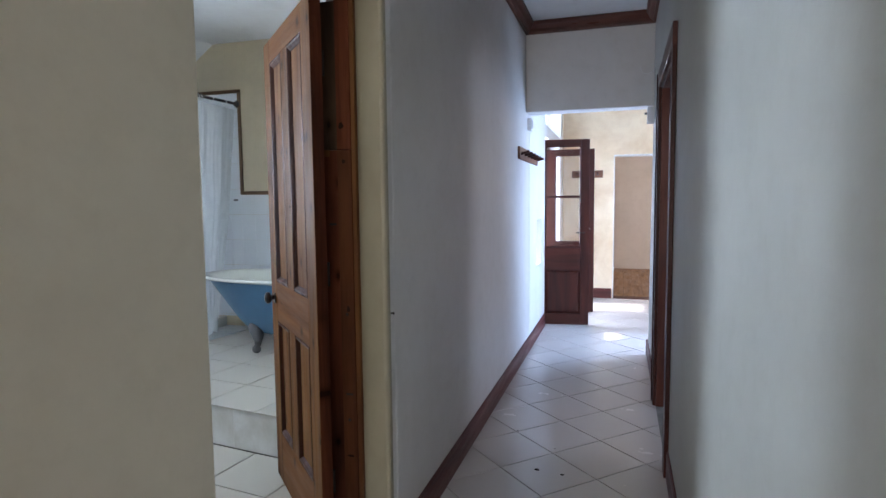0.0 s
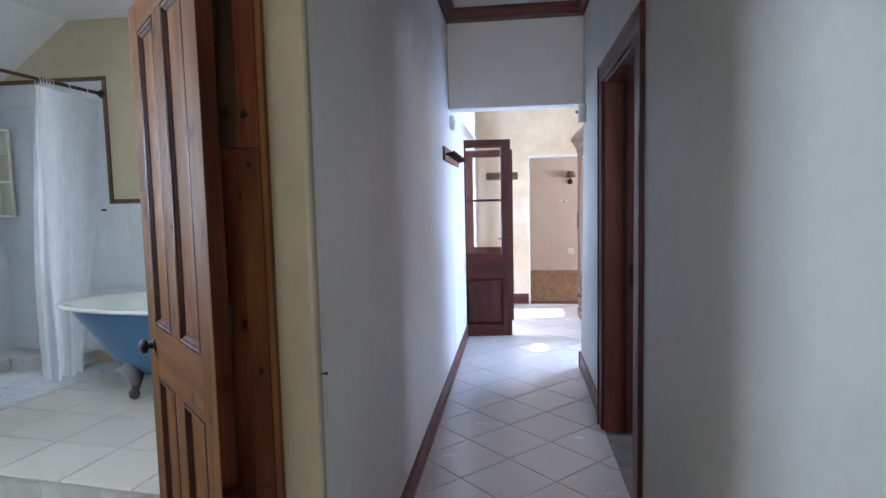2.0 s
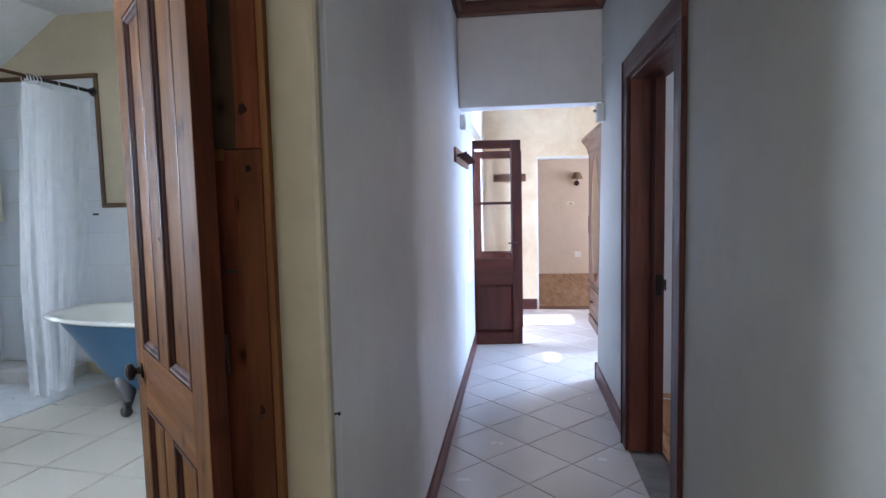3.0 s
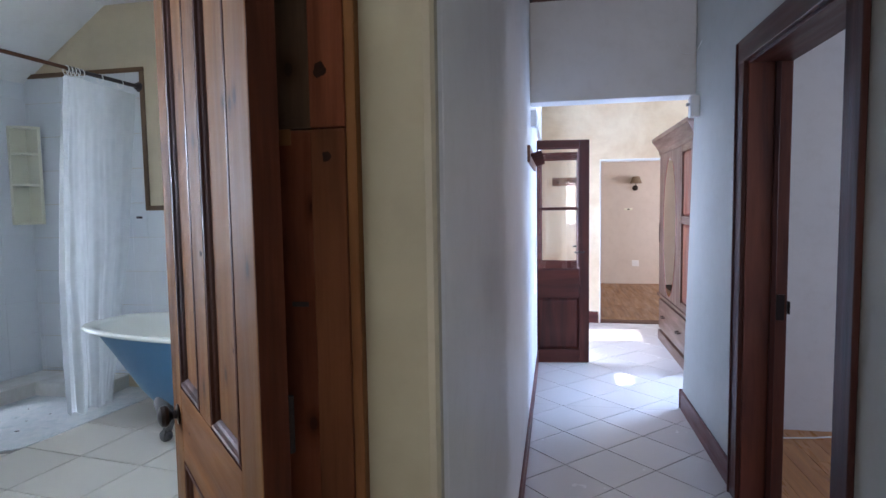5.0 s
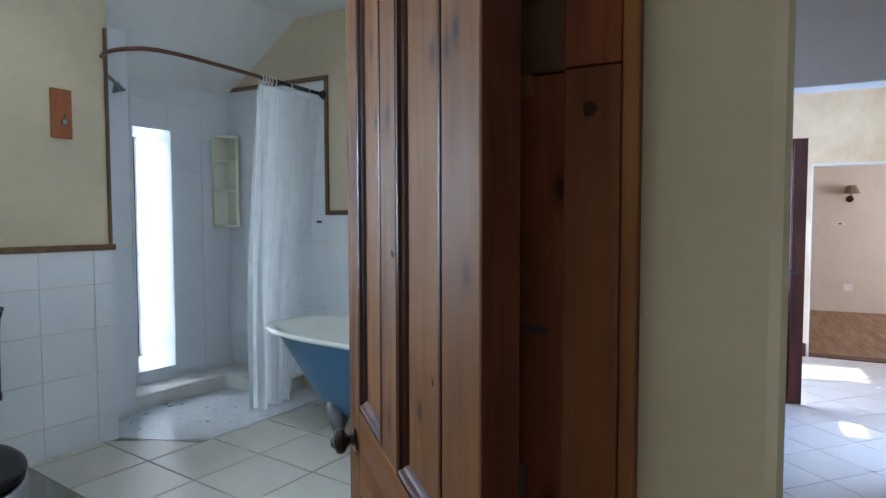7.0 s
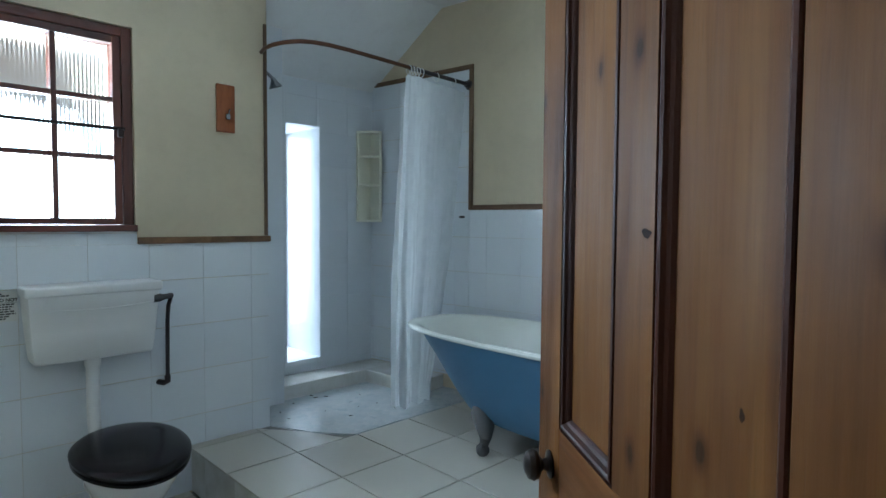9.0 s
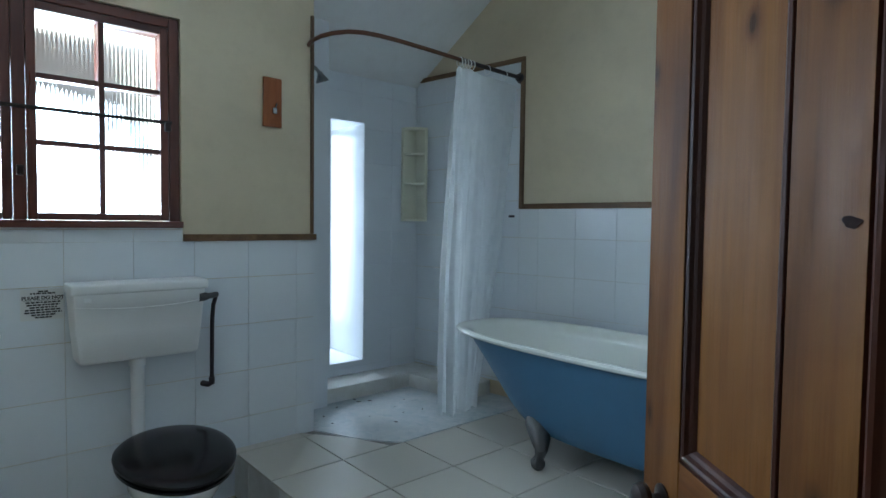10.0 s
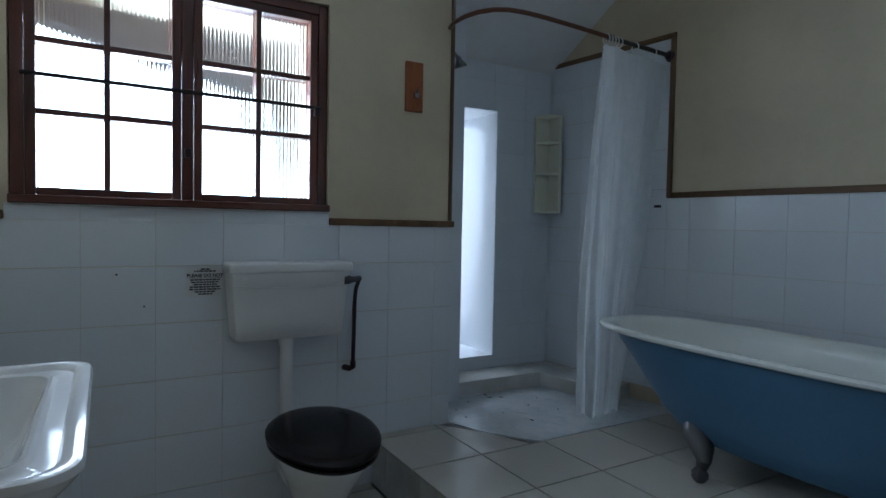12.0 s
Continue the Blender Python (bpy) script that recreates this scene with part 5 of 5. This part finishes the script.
def cistern():
    top = bath_thing("cistern", -0.45, -0.782, 0.0, "white low-level plastic cistern with a flush pipe on the tiled wall", "cistern")
    h0, h1 = 0.775, 1.060
    bm = bmesh.new()
    def ring(zz, w, d, r=0.02):
        return [(0.012, -w, zz), (d - r, -w, zz), (d - r * 0.3, -w + r * 0.3, zz), (d, -w + r, zz), (d, w - r, zz), (d - r * 0.3, w - r * 0.3, zz), (d - r, w, zz), (0.012, w, zz)]
    loft(bm, [ring(h0, 0.225, 0.130), ring(h0 + 0.01, 0.232, 0.138), ring(0.90, 0.243, 0.150), ring(h1 - 0.055, 0.250, 0.158), ring(h1 - 0.045, 0.251, 0.166), ring(h1, 0.254, 0.168)])
    part("tank", bm, M_PLASTIC, top, smooth=True)
    bm = bmesh.new()
    pts = [(0.1665 - 0.0 * abs(s), s * 0.245, h1 - 0.048 - 0.016 * (1 - s * s)) for s in [x / 10 for x in range(-10, 11)]]
    tube(bm, pts, 0.0025, 6)
    part("front_ridge", bm, M_PLASTIC, top)
    bm = bmesh.new()
    box(bm, (0.010, -0.262, h1), (0.176, 0.262, h1 + 0.042), 0.009, segments=3)
    part("lid", bm, M_PLASTIC, top, smooth=True)
    part("badge", box(bmesh.new(), (0.163, -0.215, h1 - 0.03), (0.1675, -0.190, h1 - 0.012), 0.001), M_PLASTIC, top)
    part("flush_pipe", tube(bmesh.new(), [(0.09, -0.01, h0 + 0.01), (0.09, -0.01, h0 - 0.03), (0.092, -0.010, 0.50), (0.10, -0.008, 0.40), (0.13, -0.006, 0.34), (0.17, 0.0, 0.32)], 0.027, 16), M_PLASTIC, top, smooth=True)
    part("pipe_nut", tube(bmesh.new(), [(0.09, -0.01, h0 - 0.002), (0.09, -0.01, h0 - 0.035)], 0.033, 16), M_PLASTIC, top, smooth=True)
    lever = part("inlet_valve", tube(bmesh.new(), [(0.155, 0.225, 1.022), (0.155, 0.250, 1.022), (0.15, 0.270, 1.022), (0.11, 0.318, 1.022)], [0.020, 0.020, 0.013, 0.013], 14), M_IRON, top, "chrome inlet valve", smooth=True)
    part("supply_pipe", tube(bmesh.new(), [(0.105, 0.318, 1.022), (0.085, 0.322, 1.0), (0.06, 0.322, 0.97), (0.05, 0.32, 0.90), (0.045, 0.318, 0.60)], 0.0095, 12), M_PIPE, top, "dark supply pipe", smooth=True)
    part("pipe_elbow", tube(bmesh.new(), [(0.045, 0.318, 0.625), (0.045, 0.318, 0.598), (0.035, 0.305, 0.590), (0.0, 0.290, 0.590)], 0.014, 12), M_PIPE, top, smooth=True)
    return top


cistern()


def sign():
    u = -0.4435
    top = bath_thing("wall_notice", u, -1.112, 0.955, "small printed notice stuck on the white wall tiles", "notice")
    part("sheet", box(bmesh.new(), (0.0, -0.075, 0.0), (0.0012, 0.068, 0.125)), M_SIGN, top)
    curve = bpy.data.curves.new("words", "FONT")
    curve.body, curve.size, curve.align_x, curve.extrude = "PLEASE DO NOT", 0.0190, "CENTER", 0.0006
    curve.offset = 0.0007
    curve.materials.append(M_INK)
    words = new("words", curve)
    words.matrix_basis = Matrix.Translation((0.0016, 0, 0.083)) @ Matrix.Rotation(radians(90), 4, "Z") @ Matrix.Rotation(radians(90), 4, "X")
    words.parent = top
    bm = bmesh.new()
    rnd = random.Random(2)
    for z, w in ((0.112, 0.034), (0.104, 0.085), (0.078, 0.132), (0.068, 0.115), (0.058, 0.110), (0.048, 0.090), (0.038, 0.120), (0.028, 0.125), (0.018, 0.080), (0.008, 0.055)):
        v = -w / 2
        if z == 0.078:
            box(bm, (0.0014, v, z), (0.0018, -v, z + 0.0015))
            continue
        while v < w / 2:
            k = rnd.uniform(0.006, 0.018)
            box(bm, (0.0014, v, z), (0.0022, min(v + k, w / 2), z + 0.0062))
            v += k + 0.003
    part("small_print", bm, M_INK, top)


sign()
top = bath_thing("switch_board", -0.45, -0.146, 1.835, "orange-brown wooden board with a small chrome cord switch", "switch")
part("board", box(bmesh.new(), (0, -0.048, 0), (0.018, 0.048, 0.245), 0.004), M_ORANGE, top)
part("switch_body", box(bmesh.new(), (0.018, -0.005, 0.065), (0.032, 0.018, 0.095), 0.004), M_CHROME, top)
part("toggle", tube(bmesh.new(), [(0.03, 0.007, 0.09), (0.045, 0.007, 0.115)], 0.004, 8), M_CHROME, top)


def basin():
    top = bath_thing("wash_basin", 0.90, -1.99, 0.0, "white ceramic wash basin with a raised rounded rim", "basin")
    w, d, z1 = 0.37, 0.49, 0.935
    def rr(zz, hw, y0, y1, r, n=8):
        pts = []
        for cx, cy, a0 in ((hw - r, y1 - r, 0), (-hw + r, y1 - r, 90), (-hw + r, y0 + r, 180), (hw - r, y0 + r, 270)):
            for k in range(n + 1):
                a = radians(a0 + 90 * k / n)
                pts.append((cx + r * math.cos(a), cy + r * math.sin(a), zz))
        return pts
    bm = bmesh.new()
    rings = [rr(z1 - 0.19, 0.12, 0.06, 0.30, 0.05), rr(z1 - 0.15, 0.20, 0.03, 0.38, 0.07), rr(z1 - 0.07, 0.33, 0.005, 0.45, 0.08), rr(z1 - 0.03, 0.36, 0.0, 0.478, 0.07), rr(z1 - 0.012, w, 0.0, d, 0.07), rr(z1 - 0.002, w - 0.004, 0.003, d - 0.004, 0.07), rr(z1, w - 0.014, 0.012, d - 0.014, 0.065),
             rr(z1 - 0.004, w - 0.028, 0.025, d - 0.028, 0.06), rr(z1 - 0.013, w - 0.036, 0.03, d - 0.036, 0.06), rr(z1 - 0.014, w - 0.066, 0.05, d - 0.064, 0.055), rr(z1 - 0.006, w - 0.076, 0.09, d - 0.072, 0.055), rr(z1 - 0.010, w - 0.086, 0.11, d - 0.080, 0.055), rr(z1 - 0.04, w - 0.100, 0.13, d - 0.092, 0.06),
             rr(z1 - 0.11, w - 0.14, 0.15, d - 0.125, 0.07), rr(z1 - 0.15, w - 0.20, 0.20, d - 0.18, 0.06), rr(z1 - 0.155, 0.03, 0.26, 0.32, 0.028)]
    loft(bm, rings)
    part("bowl", bm, M_CERAMIC, top, smooth=True)
    part("pedestal", loft(bmesh.new(), [rr(0.0, 0.11, 0.04, 0.26, 0.06), rr(0.05, 0.10, 0.05, 0.25, 0.06), rr(z1 - 0.17, 0.09, 0.06, 0.24, 0.06)]), M_CERAMIC, top, smooth=True)
    part("waste", lathe(bmesh.new(), [(0, 0), (0.022, 0), (0.022, 0.003), (0, 0.004)], Matrix.Translation((0, 0.29, z1 - 0.154))), M_CHROME, top)
    return top


basin()

# stains and chips: holes and dark specks on the tiled wall
for v, z in ((-1.435, 1.055), (-1.34, 0.925)):
    bm = bmesh.new()
    tube(bm, [(-0.449, v, z), (-0.4425, v, z)], 0.004, 8)
    tagged(part("wall_plug", bm, M_DARK, m=BATH), "dark old screw hole in a white wall tile", "screw hole")
bm = bmesh.new()
box(bm, (-0.20, 1.3925, 1.405), (-0.155, 1.399, 1.42), 0.002)
tagged(part("soap_hook", bm, M_PIPE, m=NORTH), "small dark hook on the tiled shower wall", "hook")

# ---- floors and wall tiles, piece by piece ----
def tile_mesh(name, pts, z0, z1, mat, ease=0.0015):
    bm = bmesh.new()
    c = (sum(p[0] for p in pts) / len(pts), sum(p[1] for p in pts) / len(pts))
    shrink = [(p[0] + (c[0] - p[0]) * ease / max(0.02, math.dist(p, c)), p[1] + (c[1] - p[1]) * ease / max(0.02, math.dist(p, c))) for p in pts]
    loft(bm, [[(x, y, z0) for x, y in pts], [(x, y, z1 - ease) for x, y in pts], [(x, y, z1) for x, y in shrink]], False, True)
    return bm


def tile_floor(parent_name, mat, region, origin, angle, pitch, gap, top_z, thick, m=Matrix(), skip=None):
    """Square tiles over a convex region; whole ones share one mesh."""
    parent = structure(new(parent_name))
    parent.matrix_basis = m
    rnd = random.Random(7)
    c, s = math.cos(angle), math.sin(angle)
    pu, pv = pitch if isinstance(pitch, tuple) else (pitch, pitch)
    xs, ys = [p[0] for p in region], [p[1] for p in region]
    reach = int((max(xs) - min(xs) + max(ys) - min(ys) + 2) / min(pu, pv)) + 2
    whole = None
    for i in range(-reach, reach):
        for j in range(-reach, reach):
            quad = [(pu * i + gap / 2, pv * j + gap / 2), (pu * (i + 1) - gap / 2, pv * j + gap / 2), (pu * (i + 1) - gap / 2, pv * (j + 1) - gap / 2), (pu * i + gap / 2, pv * (j + 1) - gap / 2)]
            quad = [(origin[0] + a * c - b * s, origin[1] + a * s + b * c) for a, b in quad]
            cut = clip_poly(quad, region)
            if not cut or area(cut) < 0.0004 or (skip and skip(cut)):
                continue
            mid = (sum(p[0] for p in quad) / 4, sum(p[1] for p in quad) / 4)
            if area(cut) > 0.9999 * area(quad):
                if whole is None:
                    ob = part("tile", tile_mesh("tile", [(x - mid[0], y - mid[1]) for x, y in quad], -thick, 0, mat), mat, parent)
                    whole = ob.data
                else:
                    ob = new("tile", whole)
                    ob.parent = parent
                ob.matrix_basis = Matrix.Translation((mid[0], mid[1], top_z + rnd.uniform(-0.0004, 0.0004))) @ Matrix.Rotation(rnd.uniform(-0.0012, 0.0012), 4, "X") @ Matrix.Rotation(rnd.uniform(-0.0012, 0.0012), 4, "Y")
            else:
                part("tile", tile_mesh("tile", cut, -thick, 0, mat), mat, parent, m=Matrix.Translation((0, 0, top_z)))
    return parent


tile_floor("floor_corridor_tiles", M_FLOOR_TILE, [(XW + 0.002, -1.2), (XE - 0.002, -1.2), (XE - 0.002, 5.44), (XW + 0.002, 5.44)], (0.035, 3.73), radians(45), 0.342, 0.007, 0.0, 0.01)
tile_floor("floor_hall_tiles", M_FLOOR_TILE, [(XW + 0.002, 5.4425), (1.418, 5.4425), (1.418, 8.498), (XW + 0.002, 8.498)], (0.035, 3.73), radians(45), 0.342, 0.007, 0.0, 0.01,
           skip=lambda p: all(x > XE for x, y in p) and all(y < 5.49 for x, y in p))
tile_floor("floor_doorway_tiles", M_FLOOR_TILE, [(-0.7, 1.17), (XW, 1.17), (XW, 2.04), (-0.7, 2.04)], (0.035, 3.73), radians(45), 0.342, 0.007, 0.0, 0.01)
# bathroom floors: the lower one round the toilet, the raised one round the bath
TP = (0.385, 0.36)
tile_floor("floor_bath_lower_tiles", M_BATH_TILE, [(-0.449, -1.999), (2.56, -1.999), (2.38, -0.352), (-0.449, -0.352)], (0.0, -0.35), 0.0, TP, 0.008, 0.0, 0.01, BATH)
tile_floor("floor_bath_tiles", M_BATH_TILE, [(0.0, -0.352), (2.37, -0.352), (2.15, 1.64), (0.0, 1.37)], (0.004, 0.004), 0.0, TP, 0.008, BATH_FLOOR, 0.008, BATH)
tile_floor("floor_bath_tiles_shower", M_BATH_TILE, [(-0.448, -0.352), (-0.001, -0.352), (-0.001, 0.335), (-0.06, 0.30), (-0.20, 0.195), (-0.448, 0.089)], (0.004, 0.004), 0.0, TP, 0.008, BATH_FLOOR, 0.008, BATH)


def tile_wall(name, mat, along, face, a0, a1, z0, z1, pa, pz, start_a, start_z, gap=0.0010, gap_z=0.0022, holes=(), out=1, frame_m=BATH):
    """Tiles on a wall of the bathroom. along: 'v' for walls of constant u, 'u' for walls of constant v."""
    parent = structure(new(name))
    parent.matrix_basis = frame_m
    rnd = random.Random(11)
    whole = {}
    ia, iz = int((a0 - start_a) // pa), int((z0 - start_z) // pz)
    for i in range(ia, int((a1 - start_a) // pa) + 1):
        for j in range(iz, int((z1 - start_z) // pz) + 1):
            boxes = [(max(a0, start_a + i * pa + gap / 2), min(a1, start_a + (i + 1) * pa - gap / 2), max(z0, start_z + j * pz + gap_z / 2), min(z1, start_z + (j + 1) * pz - gap_z / 2))]
            for h in holes:
                rest = []
                for b in boxes:
                    if b[1] <= h[0] or b[0] >= h[1] or b[3] <= h[2] or b[2] >= h[3]:
                        rest.append(b)
                        continue
                    rest += [(b[0], min(b[1], h[0]), b[2], b[3]), (max(b[0], h[1]), b[1], b[2], b[3]),
                             (max(b[0], h[0]), min(b[1], h[1]), b[2], min(b[3], h[2])), (max(b[0], h[0]), min(b[1], h[1]), max(b[2], h[3]), b[3])]
                boxes = [b for b in rest if b[1] - b[0] > 0.004 and b[3] - b[2] > 0.004]
            for b in boxes:
                w, h = round(b[1] - b[0], 4), round(b[3] - b[2], 4)
                if w < 0.004 or h < 0.004:
                    continue
                if (w, h) not in whole:
                    bm = tile_mesh("tile", [(-w / 2, -h / 2), (w / 2, -h / 2), (w / 2, h / 2), (-w / 2, h / 2)], 0, 0.0032, mat, 0.001)
                    ob = part("tile", bm, mat, parent)
                    whole[(w, h)] = ob.data
                else:
                    ob = new("tile", whole[(w, h)])
                    ob.parent = parent
                ca, cz = (b[0] + b[1]) / 2, (b[2] + b[3]) / 2
                if along == "v":
                    base = Matrix(((0, 0, out, face), (1, 0, 0, ca), (0, 1, 0, cz), (0, 0, 0, 1)))
                    if out < 0:
                        base = Matrix(((0, 0, -1, face), (-1, 0, 0, ca), (0, 1, 0, cz), (0, 0, 0, 1)))
                else:
                    base = Matrix(((1, 0, 0, ca), (0, 0, out, face), (0, 1, 0, cz), (0, 0, 0, 1)))
                ob.matrix_basis = base @ Matrix.Rotation(rnd.uniform(-0.002, 0.002), 4, "X") @ Matrix.Rotation(rnd.uniform(-0.002, 0.002), 4, "Y")
    return parent


PA, PZ = 0.2575, 0.233
ZJ = 1.085
tile_wall("wall_tiles_west", M_WALL_TILE, "v", -0.4495, -1.998, 0.092, 0.0, DADO_W - 0.021, PA, PZ, -1.298, ZJ - 5 * PZ, holes=[(WIN[0], WIN[1], WIN[2] - 0.005, 9)])
tile_wall("wall_tiles_under_sill", M_WALL_TILE, "v", -0.4495, -1.788, -0.577, DADO_W - 0.0205, WIN[2] - 0.001, PA, PZ, -1.298, ZJ - 5 * PZ)
tile_wall("wall_tiles_north", M_WALL_TILE, "u", 1.3995, -0.118, 2.165, BATH_FLOOR + 0.001, DADO_N - 0.017, PA, PZ, -0.235, 1.045 - 5 * PZ, gap=0.0006, gap_z=0.0011, out=-1, frame_m=NORTH)
tile_wall("wall_tiles_shower_north", M_WALL_TILE, "u", 1.3995, -1.055, -0.119, 0.326, 2.38, PA, PZ, -0.235, 1.045 - 5 * PZ, out=-1, frame_m=NORTH)
tile_wall("wall_tiles_shower", M_WALL_TILE, "v", -1.0295, 0.093, 1.235, 0.326, 2.34, PA, PZ, -1.298, 1.07 - 5 * PZ, holes=[(SLIT[0] - 0.002, SLIT[1] + 0.002, SLIT[2] - 0.002, SLIT[3] + 0.002)])
tile_wall("wall_tiles_return", M_WALL_TILE, "u", 0.0905, -1.02, -0.452, BATH_FLOOR, 2.40, PA, PZ, -0.235, 1.07 - 5 * PZ)
tile_wall("wall_tiles_step", M_KERB, "u", -0.3375, -0.448, 2.36, 0.0, BATH_FLOOR - 0.009, 0.33, 0.5, 0.055, -0.2, out=-1)


def boards(name, mat, x0, x1, y0, y1, w, length, top_z, along="y"):
    """Floorboards or parquet strips with staggered ends."""
    parent = structure(new(name))
    rnd = random.Random(5)
    whole = {}
    n = int((x1 - x0) / w)
    for i in range(n + 1):
        a = x0 + i * w
        b = min(a + w - 0.002, x1)
        if b - a < 0.01:
            continue
        y = y0 - rnd.uniform(0, length)
        while y < y1:
            p, q = max(y, y0), min(y + length - 0.002, y1)
            y += length
            if q - p < 0.03:
                continue
            key = (round(b - a, 3), round(q - p, 3))
            if key not in whole:
                ob = part("board", box(bmesh.new(), (-key[0] / 2, -key[1] / 2, -0.012), (key[0] / 2, key[1] / 2, 0), 0.001, segments=1), mat, parent)
                whole[key] = ob.data
            else:
                ob = new("board", whole[key])
                ob.parent = parent
            ob.matrix_basis = Matrix.Translation(((a + b) / 2, (p + q) / 2, top_z))
    return parent


boards("floor_far_room_boards", M_PARQUET, 0.0, 2.2, 8.705, 12.19, 0.14, 0.9, 0.001)
boards("floor_side_room_boards", M_BOARD, 0.80, 2.2, 3.02, 5.185, 0.12, 1.6, 0.001)
